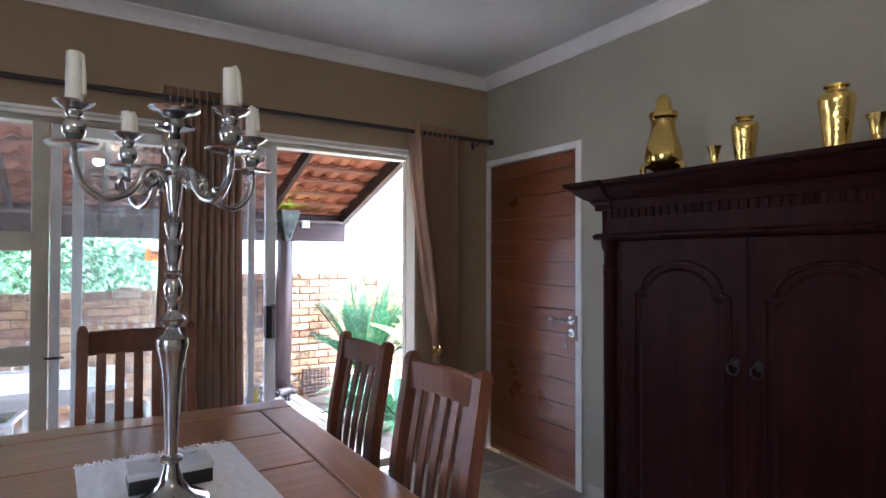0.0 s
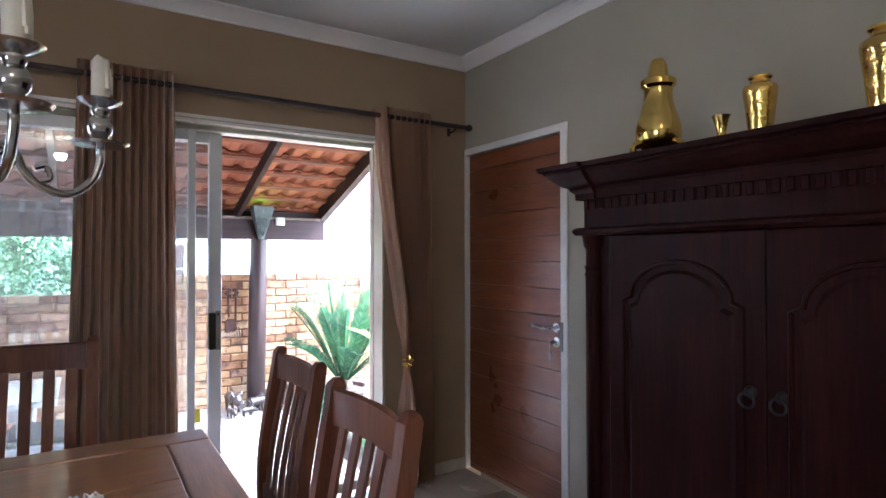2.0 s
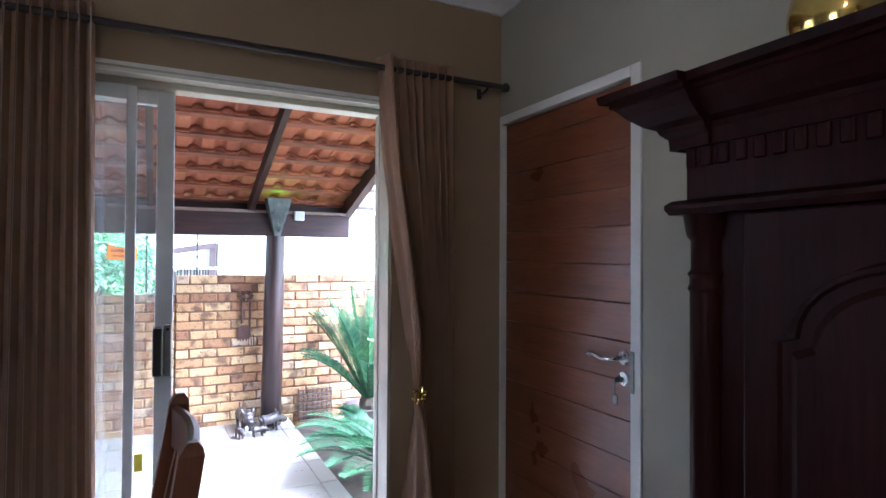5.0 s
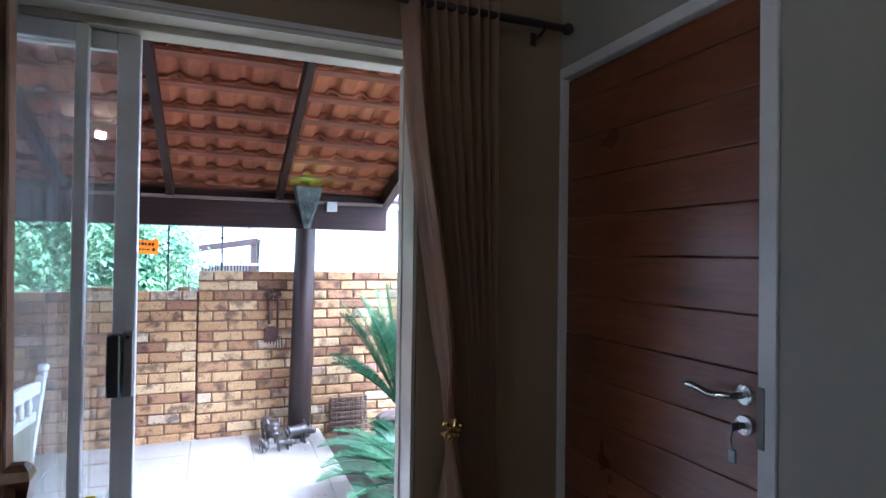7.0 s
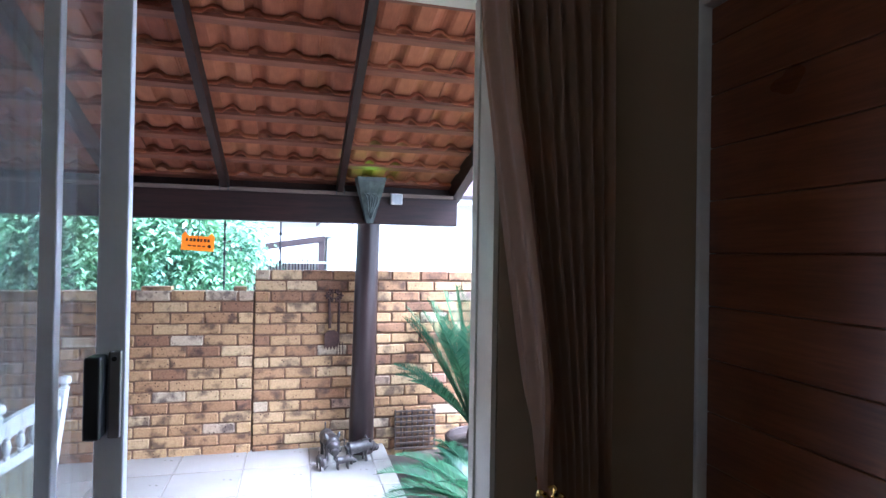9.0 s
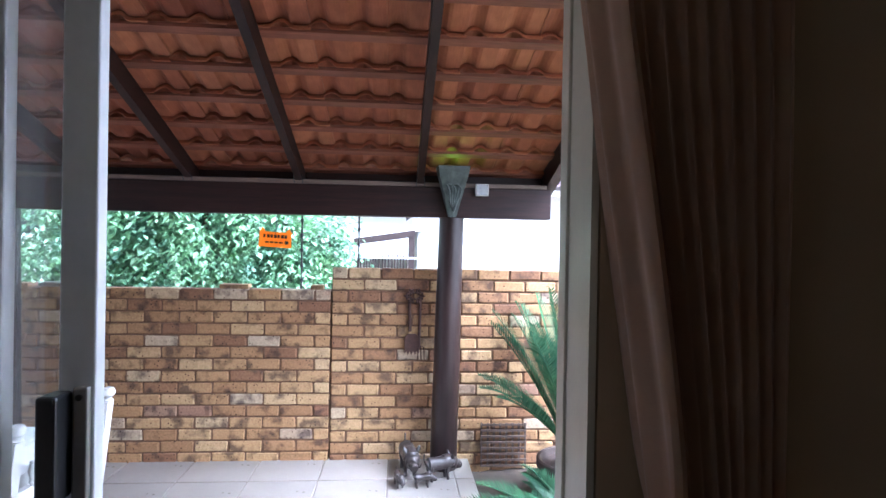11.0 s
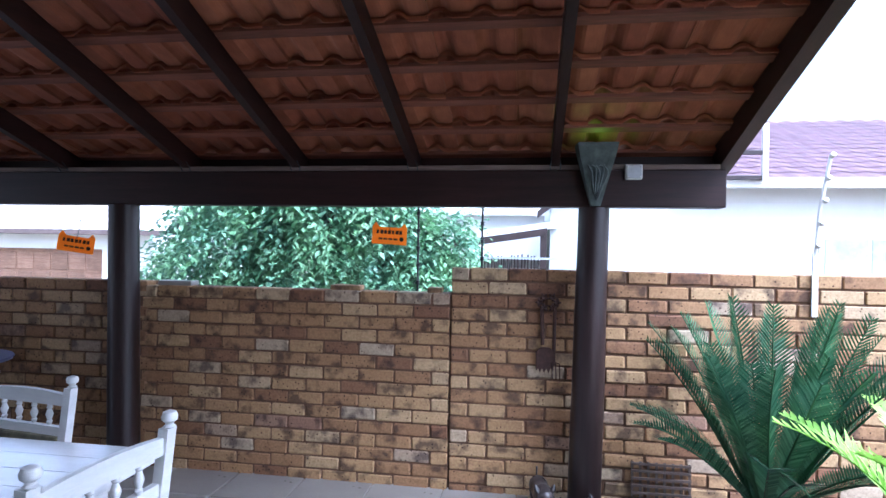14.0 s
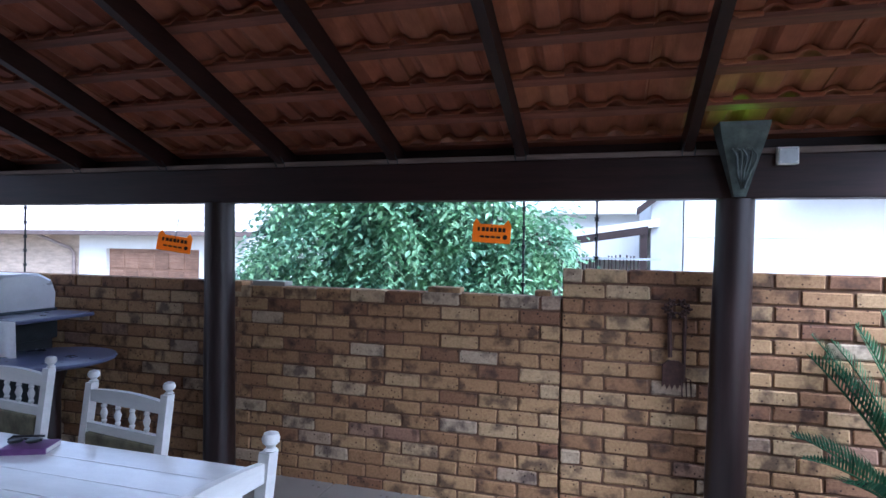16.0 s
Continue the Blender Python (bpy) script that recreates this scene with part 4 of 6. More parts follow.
for n_, (dv, ch) in enumerate(((-0.145 * rv - 0.175 * wv, 0.115), (0.175 * rv - 0.145 * wv, 0.10), (0.145 * rv + 0.175 * wv, 0.09), (-0.175 * rv + 0.145 * wv, 0.065))):
    R_ = dv.length
    u = dv.normalized()
    at = lambda r, z: tuple(u * r + Vector((0, 0, z)))
    b = BM()
    pts = smooth_path([at(0.012, 0.81), at(0.04, 0.84), at(0.075, 0.83), at(0.09, 0.795), at(0.12, 0.765), at(0.17, 0.755), at(0.21, 0.785), at(0.227, 0.83), at(0.227, 0.862)], 6)
    tube(b, pts, 0.0085, 10)
    tube(b, smooth_path([at(0.082, 0.815), at(0.06, 0.795), at(0.045, 0.812), at(0.06, 0.826), at(0.068, 0.814)], 5), 0.0065, 8)
    tube(b, smooth_path([at(0.112, 0.772), at(0.135, 0.782), at(0.128, 0.806), at(0.108, 0.80)], 5), 0.0065, 8)
    arm_ = part("arm", b, M_SILVER, cand, "curled silver arm", smooth=True)
    cp = [(0.0, 0.0), (0.012, 0.0), (0.05, 0.008), (0.055, 0.014), (0.05, 0.014), (0.014, 0.012), (0.012, 0.022), (0.022, 0.035), (0.025, 0.05), (0.02, 0.065), (0.014, 0.072), (0.018, 0.08), (0.017, 0.088), (0.034, 0.098), (0.042, 0.106), (0.038, 0.106), (0.02, 0.10), (0.0, 0.099)]
    part("cup", lathe(BM(), cp, 24, at=at(0.227, 0.855)), M_SILVER, arm_, smooth=True)
    b = BM()
    rn = random.Random(n_)
    c0 = Vector(at(0.227, 0.9565))
    rings = []
    for k in range(9):
        z = ch * k / 8
        rings.append([(0.0172 + 0.0018 * noise.noise((math.cos(a) * 1.5, math.sin(a) * 1.5, z * 40 + n_ * 7)), a, z + (0.012 * noise.noise((math.cos(a) * 1.2, math.sin(a) * 1.2, n_ * 3.1)) if k == 8 else 0)) for a in [j * math.pi / 8 for j in range(16)]])
    vv = [[b.verts.new(c0 + Vector((r * math.cos(a), r * math.sin(a), z))) for r, a, z in ring] for ring in rings]
    for r0, r1 in zip(vv, vv[1:]):
        for j in range(16):
            b.faces.new((r0[j], r0[(j + 1) % 16], r1[(j + 1) % 16], r1[j]))
    b.faces.new(vv[0][::-1])
    b.faces.new(vv[-1])
    for j in range(3):
        a = rn.uniform(-1.2, 0.9)
        rr = 0.0185
        zt = ch * rn.uniform(0.8, 0.98)
        tube(b, [c0 + Vector((rr * math.cos(a), rr * math.sin(a), zt)), c0 + Vector((rr * 1.12 * math.cos(a), rr * 1.12 * math.sin(a), zt * 0.6)), c0 + Vector((rr * 1.1 * math.cos(a + 0.1), rr * 1.1 * math.sin(a + 0.1), zt * rn.uniform(0.1, 0.4)))], [0.003, 0.0045, 0.005], 6)
    part("candle", b, M_WAX, arm_, "worn white candle with drips", smooth=True)

# ---- patio roof: beam, posts, rafters, battens ----
RB = lambda y: 1.775 + 0.349 * (6.16 - y)      # underside of the rafters
BX1 = 2.555
beam = thing("roof_beam", (0, 6.22, 1.545), "dark brown stained timber beam carrying the patio roof", "beam")
part("timber", box(BM(), -3.6, BX1, 6.16, 6.285, 1.545, 1.752, 0.006), M_BEAM, beam, world=True)
part("eave_board", box(BM(), -3.6, BX1 - 0.03, 6.302, 6.322, 1.66, 1.852, 0.004), M_BEAM, beam, "dark board closing the eave", world=True)
part("wall_plate", box(BM(), -3.6, BX1 - 0.03, 6.165, 6.26, 1.753, 1.782, 0.004), M_PALEW, beam, "pale-edged timber strip on top", world=True)


def post(x, y, r, ztop, lean, label):
    p = thing("roof_post", (x, y, PZ), label, "post", "round timber posts of the patio roof")
    bb = BM()
    hs = [0, 0.02, 0.3, 0.7, 1.1, 1.5, ztop - PZ]
    tube(bb, [(lean * (1 - h / 1.7) + 0.006 * noise.noise((h * 2, x, 0)), 0, h) for h in hs], [r * (1.06 - 0.05 * h + 0.04 * noise.noise((h * 3, y, x))) for h in hs], 24)
    part("pole", bb, M_POST, p, smooth=True)
    return p


post(1.872, 6.235, 0.089, 1.545, -0.03, "round dark-stained timber pole standing on the patio tiles")
post(-1.07, 6.225, 0.092, 1.545, 0.02, "round dark-stained timber pole at the patio edge")
post(-3.5, 6.225, 0.085, 1.545, 0.0, "round dark-stained timber pole at the patio edge")

for x in (-2.88, -2.15, -1.45, -0.60, 0.115, 0.833, 1.648):
    rf = thing("rafter", (x, 6.2, RB(6.2)), "dark brown stained rafter under the roof tiles", "rafter", "rafters of the patio roof")
    st = [((x, y, RB(y)), (1, 0, 0), (0, 0, 1)) for y in (6.30, 3.47)]
    part("timber", sweep(BM(), [(-0.022, 0), (0.022, 0), (0.022, 0.117), (-0.022, 0.117)], st), M_RAFT, rf, world=True)
    for s in (-1, 1):
        bb = tube(BM(), [(x + s * 0.026, 6.165, 1.752), (x + s * 0.03, 6.15, 1.775), (x + s * 0.024, 6.12, RB(6.12) + 0.02)], 0.003, 5)
        part("strap", bb, M_SLATE, rf, "thin wire tie at the foot", world=True)
bg = thing("barge_rafter", (2.53, 6.2, RB(6.2)), "deep dark rafter along the open edge of the roof", "rafter")
part("timber", sweep(BM(), [(-0.03, -0.05), (0.04, -0.05), (0.04, 0.15), (-0.03, 0.15)], [((2.555, y, RB(y) + 0.055), (1, 0, 0), (0, 0, 1)) for y in (6.32, 3.47)]), M_RAFT, bg, world=True)

M_BATT = wood("weathered_batten", (0.30, 0.10, 0.055), (0.15, 0.052, 0.03), 0.7, axis=0)
HEADS = [6.015 - 0.262 * k for k in range(-1, 10)]
for y in HEADS:
    bt = thing("batten", (-1.4, y, RB(y) + 0.105), "thin dark timber batten carrying a row of tiles", "batten", "battens of the patio roof")
    part("timber", sweep(BM(), [(-0.025, 0.0115), (0.022, 0.0115), (0.022, 0.030), (-0.025, 0.030)], [((x, y, RB(y) + 0.106), (0, 1, -0.349), (0, 0, 1)) for x in (-3.2, 2.52)]), M_BATT, bt, world=True)

# ---- small fittings on the beam and posts ----
jb = thing("junction_box", (2.068, 6.16, 1.695), "small white plastic junction box screwed to the beam", "junction box")
part("body", box(BM(), -0.045, 0.045, -0.035, -0.001, 0.0, 0.082, 0.006), M_WHITE, jb)
part("lid", box(BM(), -0.04, 0.04, -0.041, -0.0352, 0.005, 0.077, 0.003), M_GREYP, jb, "pale grey lid")
b = BM()
for sx in (-0.033, 0.033):
    for sz in (0.012, 0.07):
        lathe(b, [(0, 0), (0.004, 0), (0.003, 0.002), (0, 0.002)], 8, m=pose(sx, -0.041, sz, 90))
part("screw", b, M_STEEL, jb)
sc = thing("wall_sconce", (1.865, 6.14, 1.548), "tapered zinc uplighter sconce fixed over the post", "wall lamp")
b = BM()
pr = [(-0.115, 0.33), (0.115, 0.33), (0.105, 0.28), (0.028, 0.0), (-0.028, 0.0), (-0.105, 0.28)]
f1 = [b.verts.new((x, -0.005, z)) for x, z in pr]
f2 = [b.verts.new((x * 0.92, -0.005 - 0.13 * (0.25 + 0.75 * z / 0.33), z)) for x, z in pr]
for i in range(6):
    j = (i + 1) % 6
    if i != 0:
        b.faces.new((f1[i], f1[j], f2[j], f2[i]))
b.faces.new(f1)
b.faces.new(f2[::-1])
bmesh.ops.recalc_face_normals(b, faces=b.faces)
bmesh.ops.solidify(b, geom=b.faces, thickness=0.004)
part("shade", b, M_PATINA, sc)
b = BM()
for k in range(5):
    tube(b, smooth_path([(0.0, -0.075 - 0.01 * k, 0.03), ((k - 2) * 0.012, -0.10 - 0.002 * k, 0.10), ((k - 2) * 0.02 + 0.01, -0.115, 0.17 + 0.02 * (k % 2)), ((k - 2) * 0.02 - 0.012, -0.12, 0.21)], 4), 0.006, 6)
part("ornament", b, M_PATINA, sc, "beaten metal leaf ornament", smooth=True)
b = lathe(BM(), [(0, 0), (0.008, 0), (0.014, 0.025), (0.015, 0.05), (0.011, 0.07), (0, 0.078)], 16, at=(0, -0.045, 0.20))
part("bulb", b, emit_mat("greenish_bulb", (0.5, 0.85, 0.15), 0.6), sc, "lit greenish bulb", smooth=True)
ld = bpy.data.lights.new("sconce_light", "POINT")
ld.energy, ld.color, ld.shadow_soft_size = 0.2, (0.3, 1.0, 0.06), 0.03
lo = new("sconce_light", ld)
lo.location = (1.865, 6.07, 1.855)

# ---- things by the brick wall ----
sp = thing("wall_ornament", (1.62, 6.385, 0.565), "rusted iron spade and rake ornament hung on the wall", "wall ornament")
b = BM()
blade = [(-0.058, 0.012), (-0.046, 0.03), (-0.034, 0.0), (-0.022, 0.03), (-0.01, 0.0), (0.004, 0.03), (0.018, 0.0), (0.03, 0.03), (0.046, 0.012), (0.05, 0.13), (0.02, 0.155), (-0.03, 0.155), (-0.06, 0.13)]
sweep(b, blade, [((0, -0.012, 0), (1, 0, 0), (0, -0.1, 1)), ((0, -0.022, 0), (0.97, 0, 0), (0, -0.14, 1))])
part("blade", b, M_RUST, sp)
b = BM()
tube(b, [(-0.02, -0.025, 0.17), (-0.028, -0.022, 0.40)], 0.011, 8)
tube(b, [(0.045, -0.022, 0.05), (0.05, -0.02, 0.41)], 0.010, 8)
part("handle", b, M_RUST, sp)
for k in range(6):
    a = k * 1.05
    bb = BM()
    cx_, cz_ = 0.008 + 0.05 * math.cos(a), 0.425 + 0.035 * math.sin(a)
    for j in range(5):
        c_, s_ = math.cos(j * 1.257 + a), math.sin(j * 1.257 + a)
        tube(bb, [(cx_, -0.034, cz_), (cx_ + 0.013 * c_, -0.040, cz_ + 0.013 * s_), (cx_ + 0.026 * c_, -0.033, cz_ + 0.026 * s_)], [0.005, 0.009, 0.004], 6)
    part("flower", bb, M_RUST, sp)
for k in range(3):
    part("tine", tube(BM(), [(0.045, -0.022, 0.07), (0.036 + 0.022 * k, -0.03, 0.06), (0.040 + 0.022 * k, -0.034, -0.03)], 0.004, 5), M_RUST, sp)

lt = thing("lattice_panel", (2.29, 6.36, PZ - 0.05), "small brown timber lattice leaning on the wall", "lattice")
b = BM()
for k in range(8):
    x = -0.16 + 0.32 * k / 7
    box(b, x - 0.007, x + 0.007, -0.012, -0.002, 0.0, 0.31, m=pose(0, 0, 0, -4))
for k in range(8):
    z = 0.01 + 0.29 * k / 7
    box(b, -0.167, 0.167, -0.021, -0.0122, z - 0.007, z + 0.007, m=pose(0, 0, 0, -4))
part("slats", b, plain("weathered_lattice_wood", (0.075, 0.048, 0.036), 0.8, vary=0.25, scale=12), lt)


def warthog(x, y, s, rz, label):
    hog = thing("animal_figurine", (x, y, PZ), label, "figurine", "dark animal figurines on the patio")
    bb = BM()
    tube(bb, smooth_path([(-0.115, 0, 0.118), (-0.09, 0, 0.125), (-0.03, 0, 0.122), (0.04, 0, 0.128), (0.085, 0, 0.128), (0.12, 0, 0.115), (0.16, 0, 0.095), (0.185, 0, 0.085)], 4), [0.012] + [0.034] * 3 + [0.052] * 4 + [0.05] * 4 + [0.056] * 4 + [0.054] * 3 + [0.046] * 3 + [0.036] * 3 + [0.028] * 3 + [0.024], 12)
    for lx in (-0.075, 0.065):
        for ly in (-0.03, 0.03):
            tube(bb, [(lx, ly, 0.11), (lx - 0.006, ly, 0.05), (lx, ly, 0.0)], [0.022, 0.012, 0.013], 8)
    for ly in (-1, 1):
        tube(bb, [(0.10, ly * 0.03, 0.155), (0.095, ly * 0.045, 0.18), (0.09, ly * 0.05, 0.20)], [0.012, 0.014, 0.004], 6)
        tube(bb, [(0.165, ly * 0.024, 0.085), (0.175, ly * 0.042, 0.095), (0.17, ly * 0.046, 0.115)], [0.006, 0.005, 0.002], 6)
    tube(bb, [(-0.115, 0, 0.125), (-0.13, 0, 0.16), (-0.128, 0, 0.21)], [0.005, 0.004, 0.006], 6)
    part("body", bb, M_BRONZE, hog, smooth=True)
    hog.matrix_world = pose(x, y, PZ, 0, 0, rz) @ Matrix.Diagonal((s, s, s, 1))
    return hog


warthog(1.60, 6.16, 1.05, -80, "larger dark carved warthog figurine with its head lowered")
warthog(1.80, 6.03, 0.85, 20, "dark carved warthog figurine standing side-on")
warthog(1.535, 5.93, 0.5, -75, "small dark carved warthog figurine")
warthog(1.685, 5.91, 0.5, 10, "small dark carved warthog figurine")

# ---- white patio table and chairs ----
WZ = 0.56
wt = thing("patio_table", (-0.75, 4.42, PZ), "whitewashed wooden patio table with worn paint", "patio table")
for k in range(6):
    y0 = 4.06 + k * 0.1235
    part("board", box(BM(), -1.64, 0.20, y0, y0 + 0.1228, WZ - 0.035, WZ, 0.0018), M_WTOP, wt, world=True)
part("apron", box(BM(), -1.60, 0.075, 4.14, 4.72, WZ - 0.12, WZ - 0.036, 0.003), M_WPAINT, wt, world=True)
for x in (-1.58, 0.0):
    for y in (4.13, 4.65):
        lgp = [(0.022, 0), (0.03, 0.03), (0.022, 0.06), (0.034, 0.2), (0.028, 0.35), (0.038, 0.45), (0.03, 0.5), (0.036, WZ - PZ - 0.036)]
        part("leg", lathe(BM(), lgp, 16, at=(x + 0.035, y + 0.035, PZ)), M_WPAINT, wt, world=True, smooth=True)


def patio_chair(w=0.45):
    """Faces +y, with its back at y = 0."""
    ch = thing("patio_chair", (0, 0, PZ), "white painted wooden chair with spindle back and olive cushion", "patio chair", "white chairs round the patio table")
    H_ = 0.90
    yb = lambda z: -0.06 * max(0, z - 0.44) / 0.46
    for s in (-1, 1):
        bb = sweep(BM(), [(-0.019, -0.017), (0.019, -0.017), (0.019, 0.017), (-0.019, 0.017)], [((s * w / 2, yb(z) - 0.04 * max(0, 0.44 - z), z), (1, 0, 0), (0, 1, 0)) for z in (0, 0.44, 0.6, H_ - 0.05)])
        pp = part("back_post", bb, M_WPAINT, ch)
        part("knob", lathe(BM(), [(0.013, 0), (0.019, 0.004), (0.012, 0.010), (0.012, 0.014), (0.022, 0.022), (0.024, 0.032), (0.019, 0.044), (0, 0.05)], 16, at=(s * w / 2, yb(H_), H_ - 0.05)), M_WPAINT, pp, smooth=True)
        part("leg", box(BM(), s * w / 2 - 0.018, s * w / 2 + 0.018, 0.40, 0.436, 0, 0.43, 0.004), M_WPAINT, ch)
    for z0, z1, bow in ((0.78, 0.825, 0.012), (0.665, 0.70, 0.0)):
        bb = sweep(BM(), [(-0.011, 0), (0.011, 0), (0.011, 1), (-0.011, 1)], [((u * (w / 2 - 0.015), yb(z0), z0), (0, 1, 0), (0, 0, z1 - z0 + bow * (1 - u * u))) for u in [-1 + k / 5 for k in range(11)]])
        part("rail", bb, M_WPAINT, ch)
    for k in range(4):
        x = (k - 1.5) * 0.085
        part("spindle", lathe(BM(), [(0.008, 0), (0.012, 0.012), (0.008, 0.018), (0.015, 0.04), (0.008, 0.062), (0.012, 0.068), (0.008, 0.08)], 12, at=(x, yb(0.74), 0.70)), M_WPAINT, ch, smooth=True)
    part("back_pad", box(BM(), -w / 2 + 0.022, w / 2 - 0.022, -0.035, -0.005, 0.48, 0.664, 0.010), M_OLIVE, ch, "worn patterned olive upholstery")
    part("seat", box(BM(), -w / 2 - 0.01, w / 2 + 0.01, -0.005, 0.44, 0.42, 0.45, 0.006), M_WPAINT, ch)
    part("cushion", box(BM(), -w / 2 + 0.015, w / 2 - 0.015, 0.03, 0.42, 0.451, 0.485, 0.014), M_OLIVE, ch, "patterned olive seat cushion")
    return ch


pc = patio_chair()
pc.matrix_world = pose(-0.60, 5.00, PZ, 0, 0, 180 - 8) @ Matrix.Diagonal((1, 1, 1.045, 1))
copy_thing(pc, pose(-1.29, 5.06, PZ, 0, 0, 180 - 6) @ Matrix.Diagonal((1, 1, 1.045, 1)))
copy_thing(pc, pose(0.36, 4.27, PZ, 0, 0, 85) @ Matrix.Diagonal((1, 1, 1.06, 1)))

nb = thing("notebook", (-0.66, 4.68, WZ), "small purple notebook lying on the patio table", "notebook")
part("cover", box(BM(), -0.075, 0.075, -0.05, 0.05, 0.0, 0.022, 0.003), M_PURPLE, nb)
part("pages", box(BM(), -0.071, 0.077, -0.047, 0.047, 0.004, 0.018), plain("paper", (0.7, 0.69, 0.66), 0.9, vary=0.05), nb, "cream page edges")
nb.matrix_world = pose(-0.655, 4.69, WZ, 0, 0, 24)
sg = thing("sunglasses", (-0.68, 4.70, WZ + 0.022), "black folded sunglasses lying on the notebook", "sunglasses")
b = BM()
for s in (-1, 1):
    lathe(b, [(0, 0), (0.022, 0.0), (0.025, 0.004), (0.02, 0.009), (0, 0.010)], 16, at=(s * 0.03, 0, 0.008))
tube(b, [(-0.055, 0.0, 0.014), (-0.05, 0.02, 0.020), (0.05, 0.03, 0.018)], 0.004, 6)
tube(b, [(0.055, 0.0, 0.012), (0.05, 0.016, 0.012), (-0.05, 0.024, 0.010)], 0.004, 6)
part("frame", b, M_BLACK, sg)
sg.matrix_world = pose(-0.675, 4.685, WZ + 0.0225, 0, 0, 20)

# ---- gas grill and round table in the far corner ----
gr = thing("gas_grill", (-2.77, 5.95, PZ), "gas grill with a domed stainless steel lid and side shelf", "grill")
b = BM()
lidp = [(-0.24, 0), (0.24, 0), (0.245, 0.10), (0.21, 0.19), (0.12, 0.235), (-0.12, 0.235), (-0.21, 0.19), (-0.245, 0.10)]
sweep(b, lidp, [((-0.42, 0, 1.03), (0, 0.93, 0), (0, 0, 0.93)), ((-0.40, 0, 1.03), (0, 1, 0), (0, 0, 1)), ((0.40, 0, 1.03), (0, 1, 0), (0, 0, 1)), ((0.42, 0, 1.03), (0, 0.93, 0), (0, 0, 0.93))])
part("lid", b, M_INOX, gr, "domed stainless steel lid")
b = tube(BM(), smooth_path([(0.05, -0.25, 1.09), (0.05, -0.30, 1.09), (0.18, -0.30, 1.085), (0.26, -0.30, 1.07), (0.30, -0.29, 1.05), (0.30, -0.25, 1.05)], 4), 0.012, 8)
box(b, 0.02, 0.10, -0.27, -0.245, 1.06, 1.12, 0.004)
part("handle", b, M_SLATE, gr, smooth=True)
part("firebox", box(BM(), -0.42, 0.42, -0.25, 0.25, 0.82, 1.03, 0.01), M_SLATE, gr)
part("shelf", box(BM(), -0.80, 0.73, -0.28, 0.26, 0.985, 1.01, 0.006), M_BLUE, gr, "grey-blue side shelf")
part("cabinet", box(BM(), -0.40, 0.40, -0.23, 0.23, 0.06, 0.82, 0.008), M_SLATE, gr)
for x in (-0.35, 0.35):
    for y in (-0.2, 0.2):
        part("wheel", lathe(BM(), [(0, -0.012), (0.03, -0.012), (0.03, 0.012), (0, 0.012)], 16, at=(0, 0, 0), m=pose(x, y, 0.03, 90)), M_BLACK, gr)
dt = thing("dish_towel", (-2.13, 5.67, PZ + 0.80), "white cloth hanging over the grill shelf", "towel")
b = BM()
bmesh.ops.create_grid(b, x_segments=12, y_segments=12, size=1.0)
for v in b.verts:
    u, w = v.co.x, v.co.y
    v.co = (u * 0.11, -0.012 + 0.012 * math.sin(u * 7) * (1 - w) * 0.5, 0.10 + w * 0.11)
bmesh.ops.solidify(b, geom=b.faces, thickness=0.004)
part("cloth", b, M_LACE, dt, smooth=True)
rt = thing("round_table", (-1.90, 5.78, PZ), "small round bar table with a blue-grey top", "round table")
part("top", lathe(BM(), [(0, 0.765), (0.32, 0.765), (0.342, 0.772), (0.348, 0.782), (0.342, 0.792), (0.32, 0.797), (0, 0.797)], 48), M_BLUE, rt, smooth=True)
part("pedestal", lathe(BM(), [(0.10, 0.03), (0.06, 0.06), (0.055, 0.6), (0.09, 0.72), (0.12, 0.765)], 24), M_POST, rt, smooth=True)
part("foot", lathe(BM(), [(0, 0), (0.24, 0), (0.24, 0.02), (0.1, 0.03), (0, 0.03)], 32), M_POST, rt, smooth=True)

# ---- electric fence on the wall ----
M_WIRE = plain("fence_wire", (0.10, 0.12, 0.13), 0.5, 0.7)
for x, z0 in ((0.806, 1.02), (1.217, 1.18), (-3.05, 1.045)):
    fp = thing("fence_rod", (x, 6.5, z0), "thin black electric fence rod with insulators", "fence rod", "rods of the electric fence")
    part("rod", tube(BM(), [(0, 0, -0.01), (0, 0, 0.78)], 0.007, 6), M_BLACK, fp)
    for k in range(7):
        part("insulator", lathe(BM(), [(0, -0.014), (0.015, -0.011), (0.010, 0), (0.015, 0.011), (0, 0.014)], 8, at=(0, 0, 0.06 + 0.11 * k)), M_BLACK, fp)
fw = thing("fence_wires", (0, 6.5, 1.3), "thin electric fence wires strung above the wall", "wire")
b = BM()
for k in range(7):
    z = 1.26 + 0.11 * k
    pts = [(-4.8 + 0.8 * j, 6.5, z - 0.012 * math.sin(j * 1.3)) for j in range(9)]
    tube(b, pts + [(2.2, 6.5, z), (3.12, 6.42, z + 0.05)], 0.0016, 4)
part("wire", b, M_WIRE, fw)


